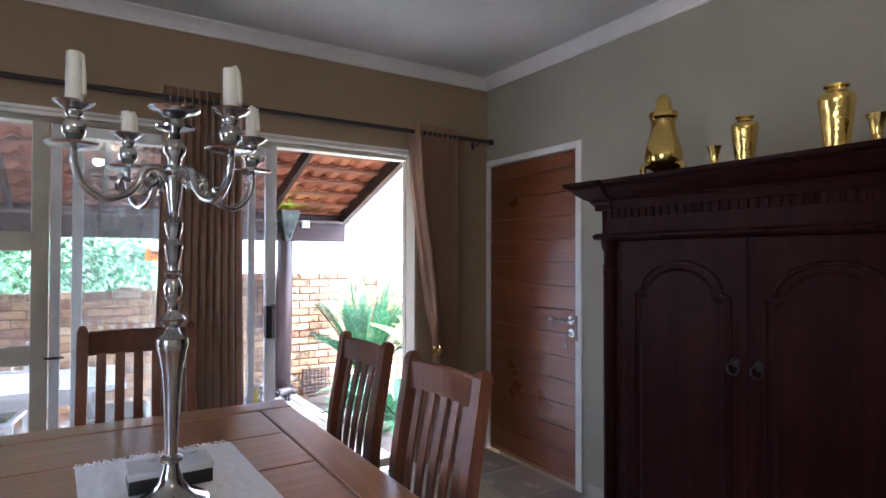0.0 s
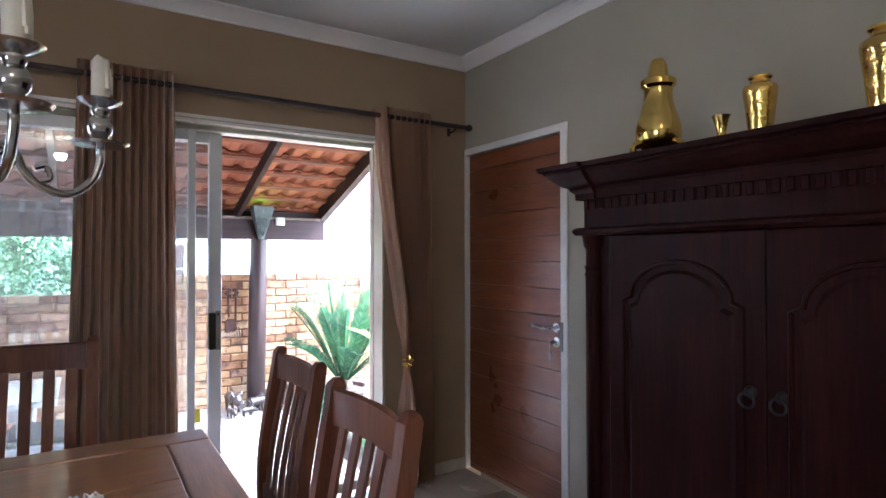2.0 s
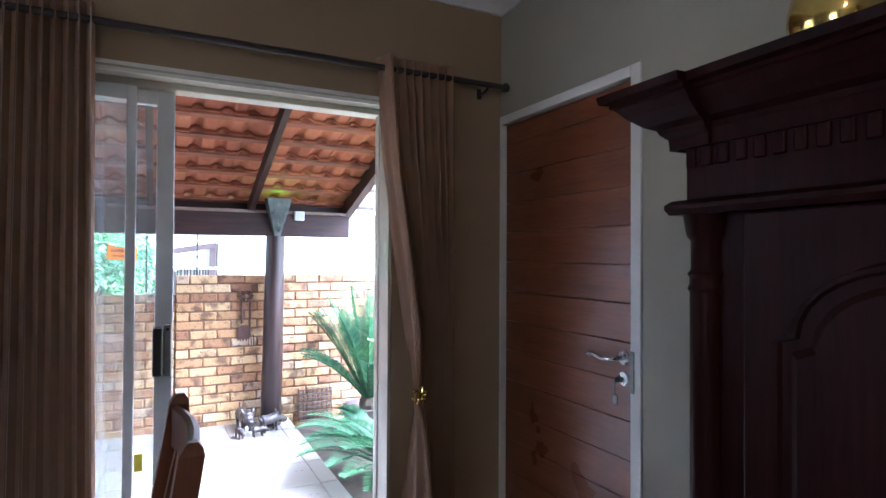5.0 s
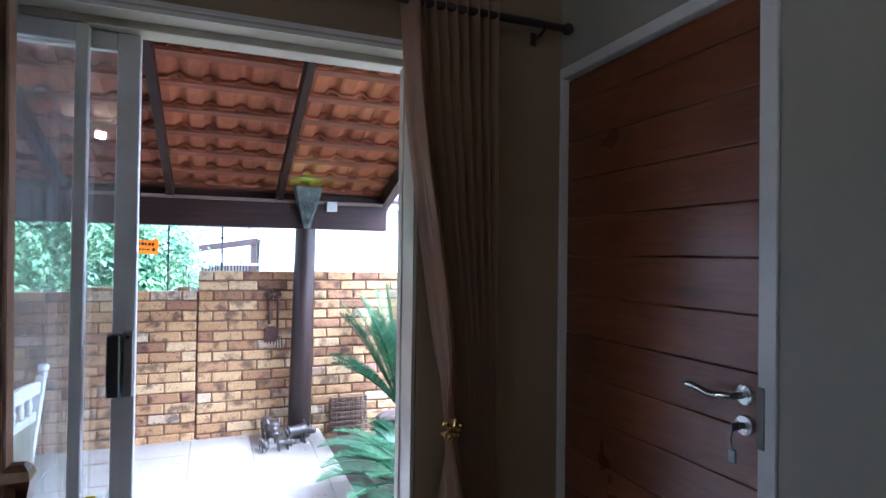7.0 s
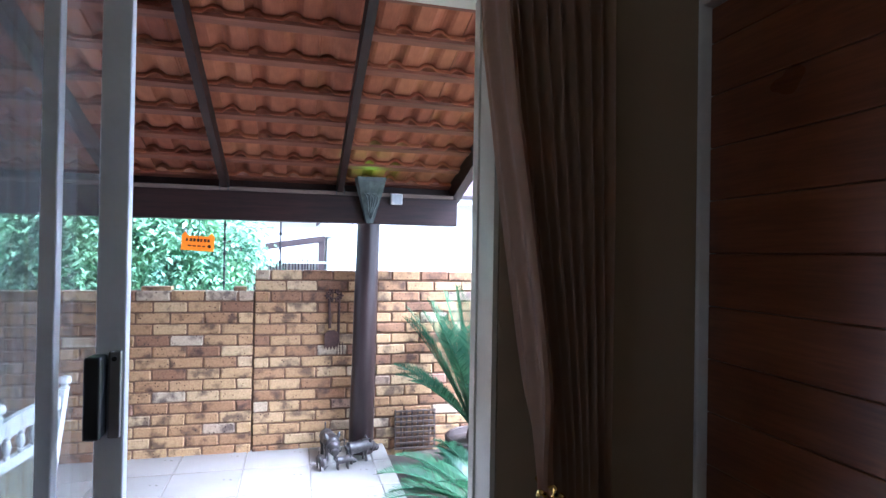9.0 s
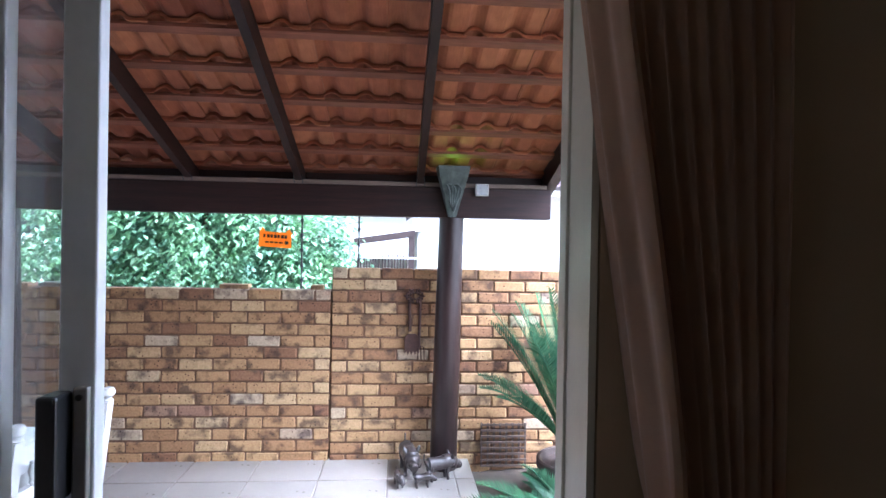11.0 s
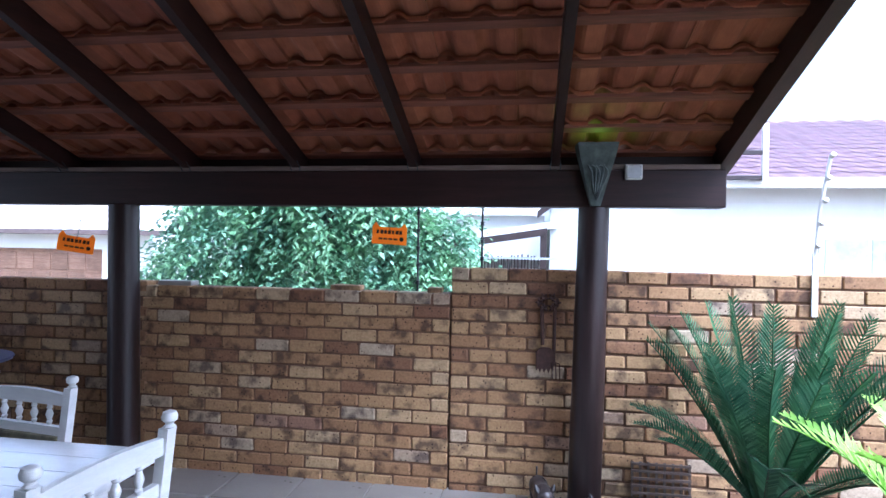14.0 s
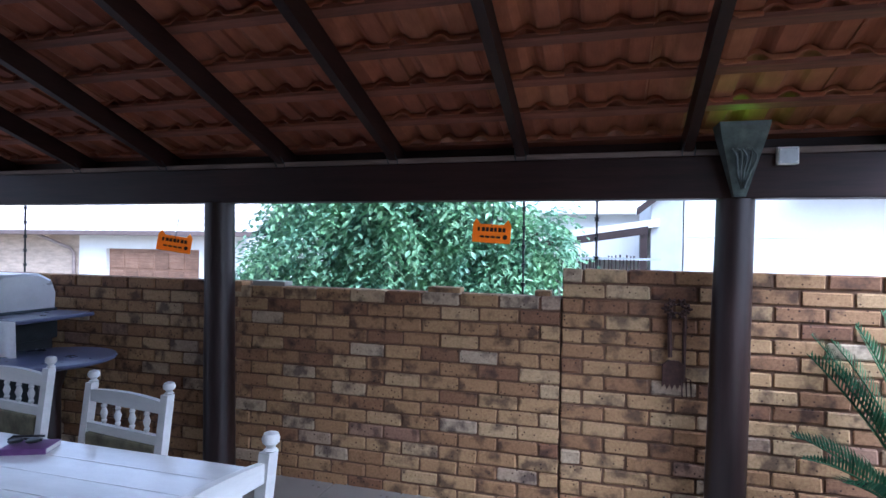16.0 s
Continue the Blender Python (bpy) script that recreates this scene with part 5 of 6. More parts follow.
def danger_sign(x, z, rz, tilt, label):
    s = thing("warning_sign", (x, 6.495, z), label, "warning sign", "orange signs on the electric fence")
    o = [(-0.115, -0.055), (0.115, -0.055), (0.115, 0.055), (0.095, 0.085), (0.07, 0.055), (-0.07, 0.055), (-0.095, 0.085), (-0.115, 0.055)]
    part("board", sweep(BM(), o, [((0, 0, 0), (1, 0, 0), (0, 0, 1)), ((0, -0.004, 0), (1, 0, 0), (0, 0, 1))]), M_ORANGE, s)
    bb = BM()
    for i, wd in enumerate((0.014, 0.02, 0.018, 0.02, 0.016, 0.02, 0.018)):
        x0 = -0.085 + 0.025 * i
        box(bb, x0, x0 + wd, -0.0062, -0.0041, 0.012, 0.036)
    for i in range(4):
        x0 = -0.07 + 0.033 * i
        box(bb, x0, x0 + 0.026, -0.0062, -0.0041, -0.026, -0.014)
    lathe(bb, [(0, 0), (0.014, 0), (0.014, 0.002), (0, 0.002)], 12, m=pose(0.082, -0.0042, -0.018, 90))
    part("lettering", bb, M_BLACK, s, "dark printed bars")
    part("hook", tube(BM(), [(0.0, -0.003, 0.04), (0.0, -0.002, 0.10), (0.0, -0.002, 0.18)], 0.003, 5), M_WIRE, s)
    s.matrix_world = pose(x, 6.502, z, 0, tilt, rz)


danger_sign(0.615, 1.375, 0, 3, "orange warning sign hanging on the fence wires")
danger_sign(-1.657, 1.285, 24, 9, "orange warning sign hanging askew on the fence wires")
br = thing("fence_bracket", (3.10, 6.385, 0.95), "white angled steel bracket of the electric fence", "bracket")
b = BM()
box(b, -0.016, 0.016, -0.012, -0.001, 0.0, 0.36, 0.002)
tube(b, [(0.0, -0.006, 0.34), (0.012, -0.02, 0.6), (0.05, -0.05, 0.90)], 0.010, 8)
part("post", b, M_WHITE, br)
b = BM()
for k in range(5):
    f = k / 4
    lathe(b, [(0, -0.016), (0.013, -0.012), (0.016, 0), (0.013, 0.012), (0, 0.016)], 10, m=pose(0.008 + 0.045 * f, -0.024 - 0.04 * f, 0.40 + 0.50 * f, 60))
part("insulators", b, M_WHITE, br, smooth=True)


# ---- plants ----
def frond(length, e0, curve, leaflet, pairs, rnd, bend=0.0, w=0.010):
    """A feather leaf from the origin towards +x: it starts at e0 degrees over the ground and bends down by curve degrees."""
    bb = BM()
    pts, p = [], Vector((0, 0, 0))
    for k in range(15):
        pts.append(p.copy())
        a = radians(e0 - curve * (k / 14) ** 1.5)
        p = p + Vector((math.cos(a), bend * k / 14 * 0.3, math.sin(a))) * (length / 14)
    tube(bb, pts, [0.008 * (1 - 0.8 * k / 14) + 0.001 for k in range(15)], 5)
    for k in range(pairs):
        u = 0.14 + 0.86 * k / pairs
        i = min(int(u * 14), 13)
        f = u * 14 - i
        q = pts[i].lerp(pts[i + 1], f)
        t = (pts[i + 1] - pts[i]).normalized()
        side = t.cross(Vector((0, 0, 1)))
        side = side.normalized() if side.length > 1e-3 else Vector((0, 1, 0))
        up = side.cross(t).normalized()
        ll = leaflet * (math.sin(min(1, u * 1.25) * math.pi * 0.5) if u < 0.75 else 1.0 - 0.75 * (u - 0.75) / 0.25) * rnd.uniform(0.9, 1.1)
        for s in (-1, 1):
            o = (side * s * 0.66 + t * 0.72 + up * 0.36).normalized()
            n2 = o.cross(up).normalized()
            m1 = q + o * ll * 0.5 - up * 0.004
            e = q + o * ll - up * ll * 0.12
            v = [bb.verts.new(q - n2 * w * 0.3), bb.verts.new(m1 - n2 * w * 0.5), bb.verts.new(e), bb.verts.new(m1 + n2 * w * 0.5), bb.verts.new(q + n2 * w * 0.3)]
            bb.faces.new(v)
    return bb


rnd = random.Random(11)
def cycad(at, label, fronds, leaflet, pairs):
    """fronds: (azimuth, length, start elevation, bend)"""
    cy = thing("cycad", at, label, "cycad")
    bb = lathe(BM(), [(0.0, -0.05), (0.07, -0.05), (0.09, 0.0), (0.08, 0.05), (0.05, 0.09), (0, 0.10)], 18)
    for v in bb.verts:
        v.co += Vector((noise.noise(v.co * 30), noise.noise(v.co * 31 + Vector((3, 0, 0))), 0)) * 0.02
    part("trunk", bb, M_BARK, cy, "short scaly trunk")
    for az, ln, e0, cv in fronds:
        fr = part("frond", frond(ln, e0, cv, leaflet, pairs, rnd, rnd.uniform(-0.3, 0.3), 0.0095), M_CYCAD, cy)
        fr.matrix_local = pose(0.04 * math.cos(radians(az)), 0.04 * math.sin(radians(az)), 0.05, rnd.uniform(-20, 20), 0, az)
    return cy


CX, CY = 2.67, 5.88
pot = thing("plant_pot", (CX, CY, PZ - 0.06), "large round terracotta pot holding the cycad", "plant pot")
part("body", lathe(BM(), [(0, 0), (0.17, 0), (0.205, 0.08), (0.228, 0.18), (0.24, 0.18), (0.25, 0.19), (0.25, 0.235), (0.24, 0.245), (0.225, 0.24), (0.215, 0.20), (0, 0.19)], 40), M_POT, pot, smooth=True)
part("soil", lathe(BM(), [(0, 0.205), (0.1, 0.20), (0.212, 0.195), (0.2, 0.19), (0, 0.19)], 24), M_SOIL, pot, "dark potting soil")
fl = [(150, 1.04, 67, 20), (163, 0.74, 58, 60), (215, 0.85, 54, 45), (172, 1.04, 75, 16), (138, 1.0, 73, 14), (192, 0.98, 67, 22), (238, 1.0, 65, 24), (265, 0.95, 72, 20)]
for k in range(30):
    az = k * 137.5 + rnd.uniform(-9, 9)
    if k < 9:
        row = (rnd.uniform(0.98, 1.10), rnd.uniform(74, 86), rnd.uniform(6, 16))
    elif k < 22:
        row = (rnd.uniform(0.95, 1.05), rnd.uniform(60, 69), rnd.uniform(12, 22))
    else:
        row = (rnd.uniform(0.75, 0.88), rnd.uniform(42, 54), rnd.uniform(25, 45))
    if k >= 9 and math.sin(radians(az)) > 0.45:
        az = -az
    fl.append((az, *row))
cycad((CX, CY, -0.01), "green cycad with stiff feathery fronds in a pot", fl, 0.15, 46)
fl = [(180 + rnd.uniform(-80, 95), rnd.uniform(0.66, 0.84), rnd.uniform(34, 62), rnd.uniform(50, 75)) for k in range(26)]
cycad((2.47, 4.66, PZ - 0.06), "low green cycad with drooping fronds beside the patio", fl + [(k * 60, 0.6, 55, 60) for k in range(6)], 0.13, 44)
fn = thing("fern", (3.0, 4.95, PZ - 0.1), "bright yellow-green fern in the garden bed", "fern")
for k in range(9):
    fr = part("frond", frond(rnd.uniform(1.2, 1.34), 82 + 3 * (k % 3), 76, 0.15, 34, rnd, 0.1, 0.026), M_FERN, fn)
    fr.matrix_local = pose(0, 0, 0, 0, 0, 165 + (k - 4) * 34)


def tree(at, height, blobs, leaves, size, seed, label):
    tr = thing("tree", at, label, "tree")
    rr = random.Random(seed)
    bb = BM()
    tube(bb, smooth_path([(0, 0, 0), (0.05, 0.03, height * 0.25), (-0.04, 0.05, height * 0.5), (0.06, 0, height * 0.75)], 4), [0.16 - 0.008 * k for k in range(13)], 10)
    for bx_, by_, bz_, br_ in blobs:
        tube(bb, smooth_path([(0, 0, height * 0.35), (bx_ * 0.5, by_ * 0.5, (height * 0.35 + bz_) * 0.5 + 0.2), (bx_, by_, bz_)], 4), [0.07 - 0.006 * k for k in range(9)], 6)
    part("trunk", bb, M_BARK, tr, smooth=True)
    verts, faces = [], []
    for bx_, by_, bz_, br_ in blobs:
        c = Vector((bx_, by_, bz_))
        for j in range(int(leaves * br_ ** 2 / 7)):
            d = Vector((rr.gauss(0, 1), rr.gauss(0, 1), rr.gauss(0, 1))).normalized()
            k = 0.66 + 0.5 * noise.noise(d * 2.2 + c)
            p = c + d * br_ * (k + rr.uniform(-0.16, 0.14)) * 1.05
            o = (d * 0.8 + Vector((rr.uniform(-0.7, 0.7), rr.uniform(-0.7, 0.7), rr.uniform(-1.2, 0.1)))).normalized()
            n2 = o.cross(Vector((rr.uniform(-0.4, 0.4), rr.uniform(-0.4, 0.4), 1))).normalized()
            L = size * rr.uniform(0.7, 1.25)
            for i in range(8):   # one sprig with its leaves on either side
                q0 = p + o * (i * L * 0.42) - Vector((0, 0, 0.004 * i * i * L * 10))
                s_ = 1 if i % 2 else -1
                a_ = (n2 * s_ * 0.8 + o * 0.5 + Vector((rr.uniform(-0.25, 0.25), rr.uniform(-0.25, 0.25), rr.uniform(-0.55, 0.0)))).normalized()
                w_ = a_.cross(Vector((rr.uniform(-0.5, 0.5), rr.uniform(-0.5, 0.5), 1))).normalized()
                up = w_.cross(a_)
                q = len(verts)
                verts += [q0, q0 + a_ * L * 0.42 + w_ * L * 0.25 + up * L * 0.05, q0 + a_ * L - up * L * 0.08, q0 + a_ * L * 0.42 - w_ * L * 0.25 + up * L * 0.05]
                faces += [(q, q + 1, q + 2, q + 3)]
    me = bpy.data.meshes.new("crown")
    me.from_pydata([tuple(v) for v in verts], [], faces)
    me.materials.append(M_LEAF)
    ob = new("crown", me)
    ob.parent = tr
    return tr


tree((-1.1, 9.6, -1.25), 3.4, [(0, 0, 2.6, 1.15), (-1.2, 0.2, 2.4, 0.95), (1.0, 0.1, 2.45, 0.85), (-1.85, 0.3, 2.1, 0.6), (1.6, 0.2, 2.7, 0.45), (0.4, -0.3, 3.3, 1.0), (-0.7, 0.1, 3.4, 1.0), (0.3, 0.4, 1.5, 1.1), (-1.0, 0.2, 1.5, 0.9), (1.15, 0.1, 1.6, 0.75)], 7600, 0.092, 21, "broad leafy green tree behind the garden wall")

# ---- neighbouring houses ----
def tiled_roof(bm, x0, x1, ya, za, yb, zb, pitch_u=0.3, rows=12, amp=0.025, lip=0.03):
    """Rows of wavy tiles on a slope from the eave (ya, za) up to the ridge (yb, zb)."""
    n = max(2, int((x1 - x0) / pitch_u) * 6)
    q = [bm.verts.new(c) for c in ((x0, ya, za - 0.03), (x1, ya, za - 0.03), (x1, yb, zb - 0.03), (x0, yb, zb - 0.03))]
    bm.faces.new(q)
    for k in range(rows):
        f0, f1 = k / rows, (k + 1.12) / rows
        lo, hi = [], []
        for i in range(n + 1):
            x = x0 + (x1 - x0) * i / n
            h = amp * math.sin(2 * math.pi * (x - x0) / pitch_u)
            lo.append(bm.verts.new((x, ya + (yb - ya) * f0, za + (zb - za) * f0 + h + lip)))
            hi.append(bm.verts.new((x, ya + (yb - ya) * f1, za + (zb - za) * f1 + h)))
        for i in range(n):
            bm.faces.new((lo[i], lo[i + 1], hi[i + 1], hi[i]))


rh = thing("neighbour_house", (5.5, 13.0, -1.25), "cream plastered house with a plum tiled roof", "house")
part("wall", box(BM(), 2.2, 11.5, 11.0, 17.0, -1.25, 2.19), M_PLASTER, rh, world=True)
b = BM()
for z in (0.95, 1.45, 1.95):
    box(b, 2.2, 11.5, 10.993, 10.999, z, z + 0.012)
part("score_line", b, M_CORN, rh, "faint horizontal plaster lines", world=True)
b = BM()
tiled_roof(b, 3.6, 11.9, 10.7, 2.24, 14.0, 3.66, 0.3, 14, 0.010, 0.012)
tagged(part("roof", b, M_PURPLETILE, rh, "plum coloured roof tiles", world=True, smooth=True), kind="stuff")
b = box(BM(), 3.4, 11.9, 10.66, 10.76, 2.12, 2.25, 0.01)
part("gutter", b, M_WHITE, rh, "white gutter", world=True)
w_ = part("window", box(BM(), 5.25, 6.45, 10.97, 11.02, 0.4, 1.55, 0.01), M_WHITE, rh, "white window frame", world=True)
for x0, x1 in ((5.32, 5.83), (5.88, 6.38)):
    part("pane", box(BM(), x0, x1, 10.962, 10.969, 0.47, 1.48), plain("pale_pane", (0.55, 0.60, 0.62), 0.1), w_, world=True)
# the gable's shade is put into its colour: a darker copy of the plaster
part("gable", box(BM(), 1.80, 2.18, 10.98, 14.0, -1.25, 1.95), plain("shade_toned_plaster", (0.50, 0.52, 0.52), 0.85, vary=0.06), rh, "gable end toned blue-grey as in shade", world=True)
b = BM()
sweep(b, [(0, 0), (0.10, 0), (0.10, 0.10), (0, 0.10)], [((1.62, 10.9, 1.72), (0, 1, 0), (0, 0, 1)), ((2.1, 10.9, 2.1), (0, 1, 0), (0, 0, 1)), ((2.6, 10.9, 2.2), (0, 1, 0), (0, 0, 1))])
part("barge_board", b, M_ROD, rh, "dark barge board", world=True)

sh = thing("carport", (1.0, 11.4, -1.25), "open carport with a pale sheet roof and dark posts", "carport")
part("roof", sweep(BM(), [(0, 0), (3.0, 0), (3.0, 0.10), (0, 0.10)], [((-1.5, 10.9, 1.08), (0, 1, 0), (0, 0, 1)), ((1.9, 10.9, 1.585), (0, 1, 0), (0, 0, 1))]), M_WHITE, sh, "pale corrugated sheet roof", world=True)
part("fascia", sweep(BM(), [(0, 0), (0.05, 0), (0.05, 0.10), (0, 0.10)], [((-1.5, 10.88, 0.98), (0, 1, 0), (0, 0, 1)), ((1.76, 10.88, 1.485), (0, 1, 0), (0, 0, 1))]), M_ROD, sh, "dark timber fascia", world=True)
for x, zt in ((1.71, 1.55), (-1.2, 1.1)):
    part("post", box(BM(), x - 0.045, x + 0.045, 10.9, 11.0, -1.25, zt), M_ROD, sh, world=True)
part("back_wall", box(BM(), -1.5, 1.78, 13.6, 13.7, -1.25, 1.12), M_PLASTER, sh, world=True)
rl = thing("pole_fence", (0.6, 10.7, -1.25), "screen fence of thin dark poles behind the wall", "fence")
rr = random.Random(5)
for k in range(64):
    x = -1.2 + k * 0.045 + rr.uniform(-0.008, 0.008)
    part("pole", tube(BM(), [(x, 10.7, -1.25), (x + rr.uniform(-0.01, 0.01), 10.7, 1.17 + rr.uniform(-0.03, 0.05))], 0.012, 5), M_ROD, rl, world=True)
part("rail", box(BM(), -1.25, 1.90, 10.66, 10.69, 1.15, 1.18), M_GREYP, rl, "pale rail", world=True)

lh = thing("garage_house", (-13.0, 18.5, -1.25), "pale brick house with a tiled roof and garage", "house")
part("wall", box(BM(), -24.0, -14.4, 17.0, 24.0, -1.25, 1.55), M_FARBRICK, lh, "pale brick wall", world=True)
b = BM()
box(b, -14.4, -13.35, 16.9, 24.0, -1.25, 1.5)
box(b, -10.0, -8.5, 16.9, 24.0, -1.25, 1.5)
box(b, -13.35, -10.0, 16.9, 24.0, 1.07, 1.5)
part("plaster_wall", b, M_PLASTER, lh, "pale plastered wall round the garage door", world=True)
gd = part("garage_door", box(BM(), -13.35, -10.0, 17.02, 17.08, -1.25, 1.07), M_GARAGE, lh, "pale timber garage door", world=True)
for i in range(6):
    for k in range(4):
        x0, z0 = -13.27 + i * 0.545, -1.2 + k * 0.56
        part("door_panel", box(BM(), x0, x0 + 0.49, 16.995, 17.019, z0, z0 + 0.49, 0.015, 1), M_GARAGE, gd, world=True)
b = BM()
tiled_roof(b, -24.5, -7.9, 16.5, 1.58, 21.5, 4.6, 0.3, 16, 0.014)
tagged(part("roof", b, M_PALETILE, lh, "pale roof tiles", world=True, smooth=True), kind="stuff")
b = box(BM(), -24.5, -7.9, 16.42, 16.55, 1.46, 1.6, 0.02)
part("gutter", b, plain("brown_gutter", (0.16, 0.12, 0.11), 0.5), lh, "brown gutter", world=True)
b = tube(BM(), [(-15.6, 16.5, 1.48), (-15.5, 16.6, 1.4), (-14.75, 16.9, 1.05), (-14.65, 16.93, 0.9), (-14.65, 16.93, -1.2)], 0.05, 8)
part("downpipe", b, plain("brown_downpipe", (0.28, 0.22, 0.20), 0.5), lh, "brown downpipe", world=True)

fh = thing("far_house", (1.5, 17.0, -1.25), "white plastered house with a pale sheet roof behind the carport", "house")
part("wall", box(BM(), -1.5, 5.0, 17.0, 21.0, -1.25, 2.1), M_PLASTER, fh, "white plastered wall", world=True)
part("roof", sweep(BM(), [(0, 0), (4.6, 1.1), (4.6, 1.17), (0, 0.07)], [((x, 16.7, 2.08), (0, 1, 0), (0, 0, 1)) for x in (-1.8, 5.3)]), M_WHITE, fh, "pale sheet roof", world=True)
rs = thing("roof_stand", (4.2, 10.62, 2.2), "white and black steel stand on the neighbour's eave", "stand")
part("post", box(BM(), 4.40, 4.47, 10.58, 10.64, 2.20, 2.92, 0.006), M_WHITE, rs, world=True)
for z in (2.21, 2.53):
    part("rail", box(BM(), 3.6, 4.47, 10.59, 10.63, z, z + 0.06, 0.006), M_ROD, rs, "black steel rail", world=True)

# ---- ceiling lamp of the dining room ----
cl = thing("ceiling_lamp", (0.1, -0.85, CZ), "ceiling lamp with a warm lit glass bowl", "ceiling lamp")
part("rose", lathe(BM(), [(0, -0.001), (0.07, -0.001), (0.065, -0.02), (0.02, -0.03), (0.012, -0.16), (0, -0.16)], 24), M_STEEL, cl, smooth=True)
part("bowl", lathe(BM(), [(0.0, -0.22), (0.025, -0.218), (0.045, -0.205), (0.055, -0.185), (0.052, -0.16), (0.02, -0.155)], 28), emit_mat("warm_lamp_glass", (1.0, 0.74, 0.45), 22.0), cl, "warm glowing glass bowl", smooth=True)

# ---- floor tiles indoors ----
TS = 0.40


def slab(name, w, d, h, mat, edge=0.004):
    bb = box(BM(), -w / 2, w / 2, -d / 2, d / 2, -h, 0, edge, 1)
    me = bpy.data.meshes.new(name)
    bb.to_mesh(me)
    bb.free()
    me.materials.append(mat)
    return me


def lay(name, me, at, parent, rot=None):
    ob = new(name, me)
    ob.parent = parent
    ob.matrix_local = Matrix.Translation(at) @ rot if rot is not None else Matrix.Translation(at)
    return ob


me = slab("tile", TS - 0.006, TS - 0.006, 0.012, M_FLOOR)
b = BM()
for i in range(int((EX - WX) / TS) + 1):
    for j in range(int((NY - SY) / TS) + 1):
        x, y = EX - TS / 2 - i * TS, NY - TS / 2 - j * TS
        if x < WX + TS / 2 or y < SY + TS / 2:
            continue
        if y > -0.2 and x > -1.6:
            lay("tile", me, (x, y, 0), floor)
        else:
            box(b, x - TS / 2 + 0.003, x + TS / 2 - 0.003, y - TS / 2 + 0.003, y + TS / 2 - 0.003, -0.012, 0)
tagged(part("tiles", b, M_FLOOR, floor), kind="stuff")

# ---- patio tiles ----
PT = 0.449
me = slab("tile", PT - 0.007, PT - 0.007, 0.02, M_PATIO)
me2 = slab("tile", 0.122, PT - 0.007, 0.02, M_PATIO)
b = BM()
for i in range(18):
    for j in range(7):
        x, y = 1.908 - PT / 2 - i * PT, 5.585 + PT / 2 + (1 - j) * PT
        if y - PT / 2 < 3.47 or y + PT / 2 > 6.5:
            continue
        if x > -2.2:
            lay("tile", me, (x, y, PZ), patio)
        else:
            box(b, x - PT / 2 + 0.003, x + PT / 2 - 0.003, y - PT / 2 + 0.003, y + PT / 2 - 0.003, PZ - 0.02, PZ)
for j in range(7):
    y = 5.585 + PT / 2 + (1 - j) * PT
    if 3.47 < y - PT / 2 and y + PT / 2 < 6.5:
        lay("tile", me2, (1.972, y, PZ), patio)
tagged(part("tiles", b, M_PATIO, patio), kind="stuff")

# ---- garden wall of single bricks ----
WY = 6.388
BL, BH, GAP = 0.222, 0.073, 0.011
rnd = random.Random(4)


def brick_mesh(length, seed):
    r_ = random.Random(seed)
    bb = box(BM(), 0, length, 0, 0.10, 0, BH, 0.007, 1)
    for v in bb.verts:
        v.co += Vector((r_.uniform(-1, 1) * 0.0032, r_.uniform(-1, 1) * 0.003, r_.uniform(-1, 1) * 0.003))
    me_ = bpy.data.meshes.new("brick")
    bb.to_mesh(me_)
    bb.free()
    me_.materials.append(M_BRICK)
    return me_


FULL = [brick_mesh(BL, k) for k in range(6)]
HALF = [brick_mesh(0.1055, 20 + k) for k in range(3)]
JX = 1.036
b = BM()
box(b, -1.07, JX - 0.006, WY + 0.012, WY + 0.21, PZ - 0.3, 1.014)
box(b, -6.0, -1.07, WY + 0.012, WY + 0.21, PZ - 0.3, 1.04)
box(b, JX + 0.006, 6.5, WY + 0.012, WY + 0.21, PZ - 0.3, 1.174)
box(b, JX - 0.006, JX + 0.006, WY + 0.03, WY + 0.2, PZ - 0.3, 1.01)
gwall = structure("wall_garden", b, M_MORTAR, "garden wall of yellow-brown face bricks with dark joints", "garden wall")
rest = BM()
count = 0


def lay_course(x0, x1, z, first_half, step):
    global count
    x, half = x0, first_half
    while (x < x1 - 0.02) if step > 0 else (x > x1 + 0.02):
        ln = 0.1055 if half else BL
        half = False
        xa = x if step > 0 else x - ln
        if -1.30 < xa < 2.95 and count < 298:
            ob = lay("brick", rnd.choice(HALF if ln < 0.2 else FULL), (xa, WY + rnd.uniform(-0.002, 0.003), z + rnd.uniform(-0.0015, 0.0015)), gwall, Euler((0, 0, rnd.uniform(-0.006, 0.006))).to_matrix().to_4x4())
            count += 1
        else:
            y0 = WY + rnd.uniform(-0.002, 0.003)
            box(rest, xa, xa + ln, y0, y0 + 0.10, z, z + BH, 0.005, 1)
        x += step * (ln + GAP)


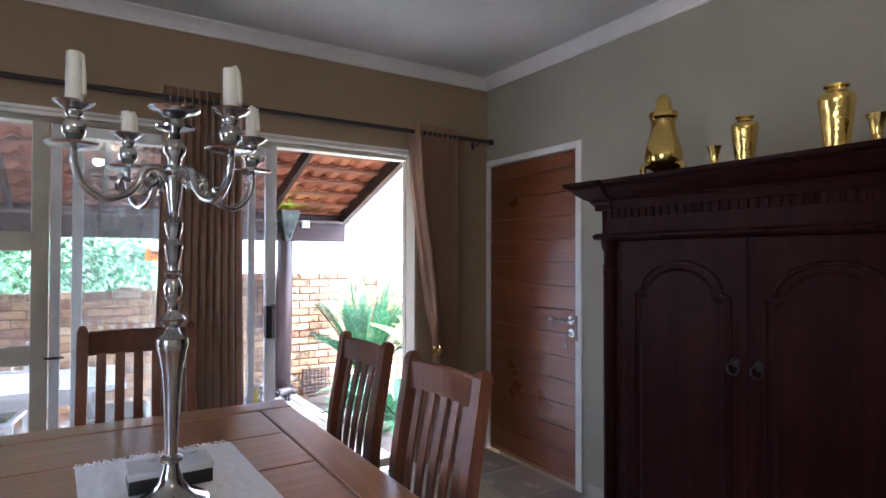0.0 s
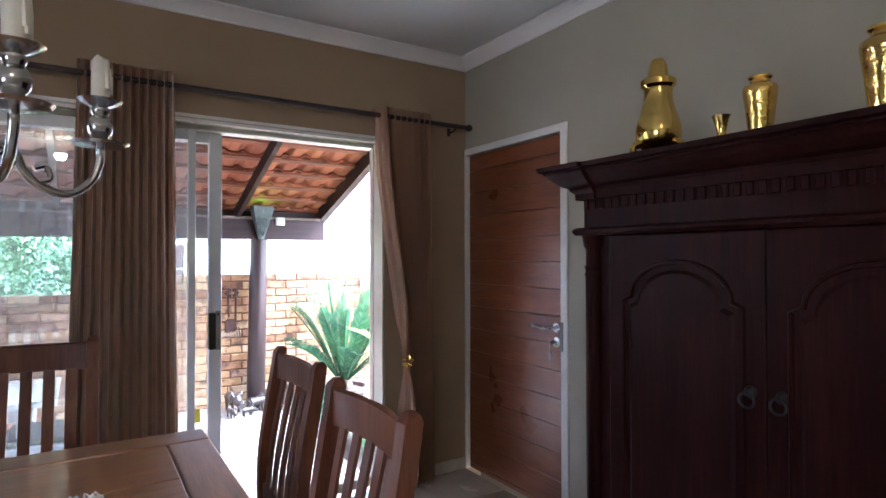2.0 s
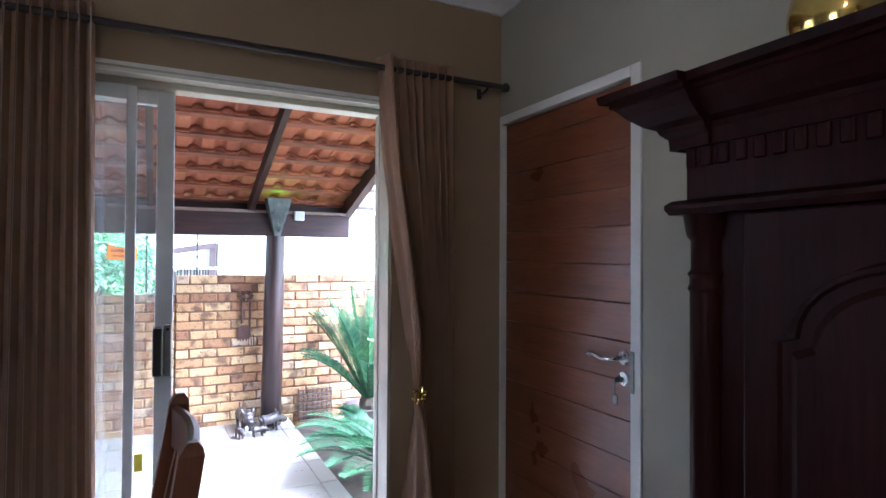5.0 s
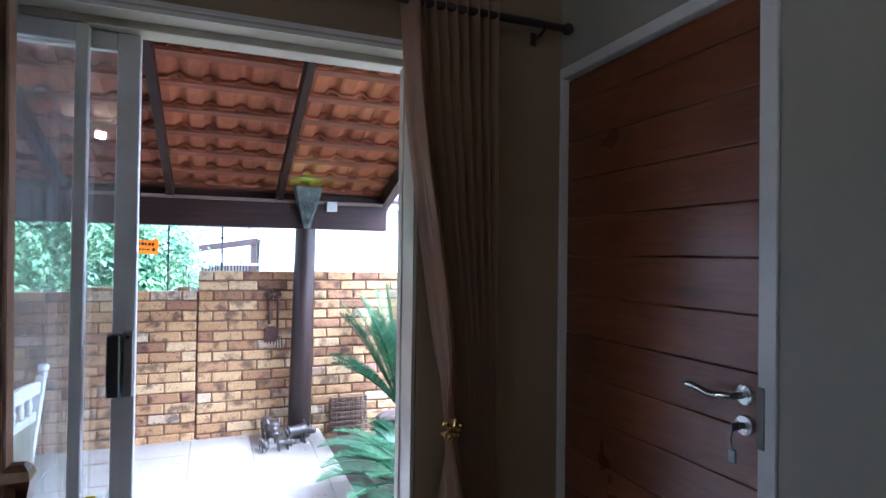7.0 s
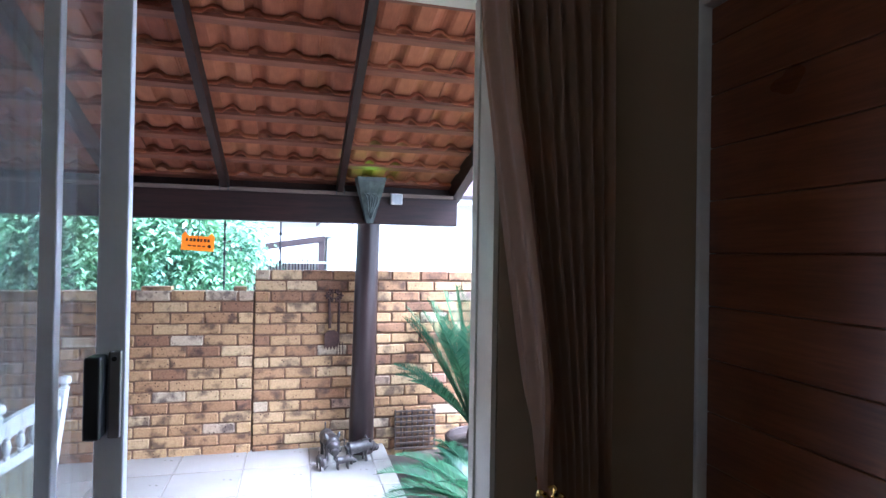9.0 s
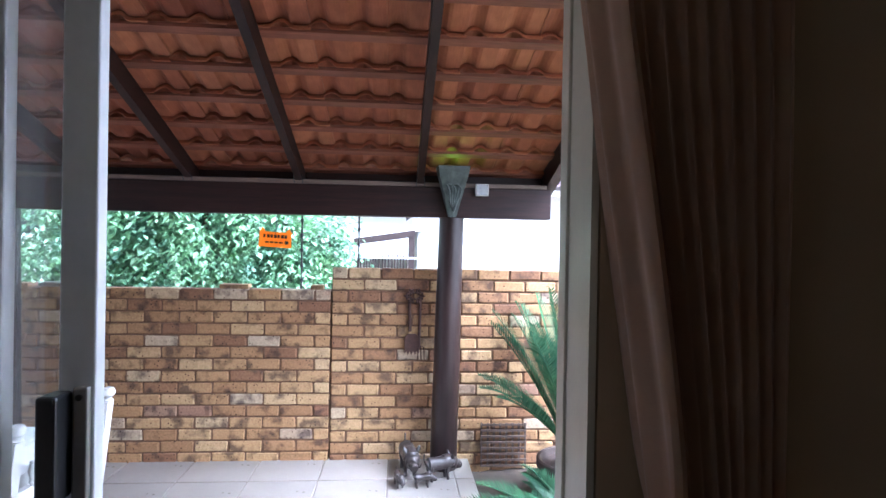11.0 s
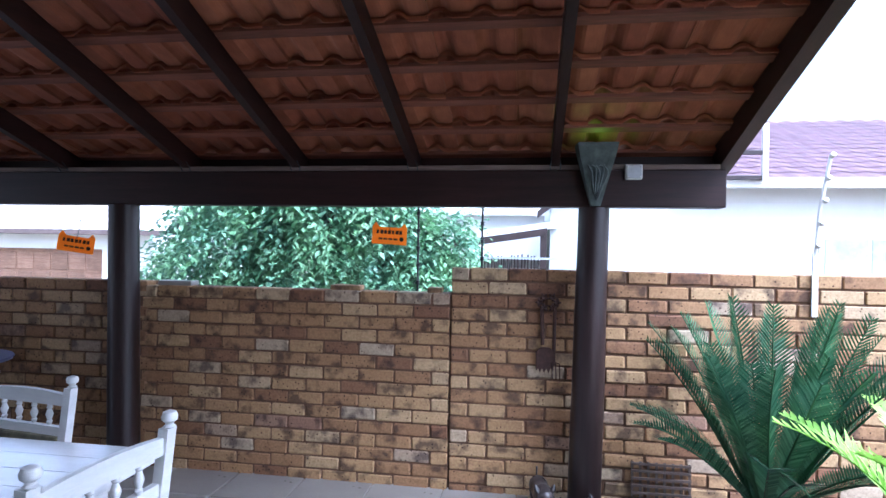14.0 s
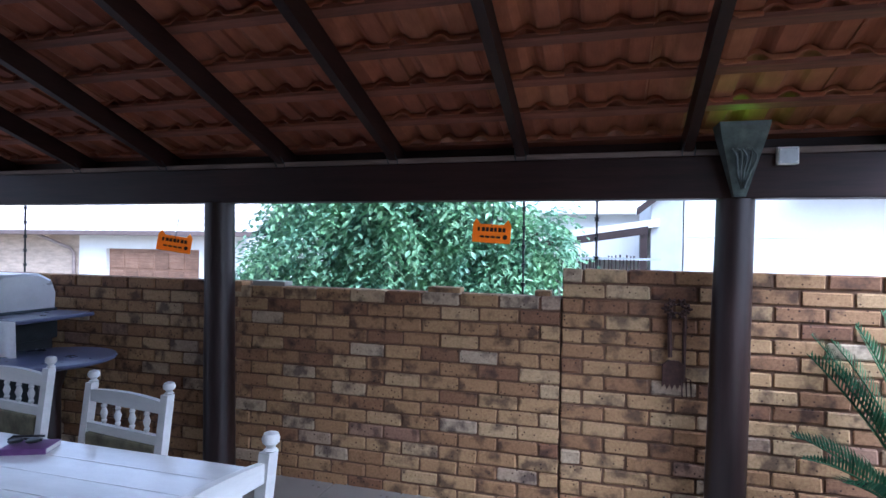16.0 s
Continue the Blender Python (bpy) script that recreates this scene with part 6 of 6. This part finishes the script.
for k in range(18):
    lay_course(JX + 0.006, 6.0, 1.182 - BH - k * 0.0837, k % 2 == 0, 1)
    if k >= 2:
        lay_course(JX - 0.006, -1.0, 1.022 - BH - (k - 2) * 0.0825, k % 2 == 0, -1)
        lay_course(-1.13 if k % 2 else -1.02, -5.4, 1.048 - BH - (k - 2) * 0.0835, False, -1)
tagged(part("bricks", rest, M_BRICKR, gwall), kind="stuff")
for x, w, z in ((-0.84, 0.24, 1.024), (0.35, 0.20, 1.024), (0.93, 0.09, 1.024)):
    lb = thing("loose_brick", (x, WY + 0.08, z - 0.003), "pale loose brick slab lying on top of the wall", "brick", "loose bricks on the wall")
    part("slab", box(BM(), -w / 2, w / 2, -0.05, 0.05, 0, 0.032, 0.005), M_PATIO if x < 0 else M_BRICKR, lb)

# ---- roof tiles ----
TW = 0.36
proft = []
NP = 24
for i in range(NP + 1):
    u = i / NP
    x = -TW / 2 - 0.006 + (TW + 0.012) * u
    w = (u * 2) % 1.0
    hump = 0.034 * max(0.0, math.cos((w - 0.27) / 0.25 * math.pi / 2)) ** 0.8 if abs(w - 0.27) < 0.25 else 0.0
    proft.append((x, hump))
outline = proft + [(x, h + 0.024) for x, h in proft[::-1]]
tb_ = BM()
sweep(tb_, outline, [((0, -0.012, 0.0), (1, 0, 0), (0, 0, 1)), ((0, 0.335, 0.030), (1, 0, 0), (0, 0, 1))])
sweep(tb_, [(x, h - 0.011) for x, h in proft] + [(x, h + 0.004) for x, h in proft[::-1]], [((0, -0.024, 0.002), (1, 0, 0), (0, 0, 1)), ((0, -0.0125, 0.0), (1, 0, 0), (0, 0, 1))])  # nib along the head
tme = bpy.data.meshes.new("roof_tile")
tb_.to_mesh(tme)
tb_.free()
tme.materials.append(M_TILE)
proof = thing("patio_roof", (0, 6.3, RB(6.3)), "lean-to patio roof of terracotta tiles seen from below", "roof", kind="structure")
slope = math.degrees(math.atan(0.349))
rnd = random.Random(8)
for y in HEADS:
    for i in range(16):
        x = 2.52 - TW / 2 - i * TW
        lay("roof_tile", tme, Vector((x, y - 0.006, RB(y - 0.006) + 0.137 + 0.007 * (i % 2) + rnd.uniform(-0.0015, 0.0015))) - PLACE[proof], proof, pose(0, 0, 0, -slope - 0.5, 0, rnd.uniform(-0.5, 0.5)))
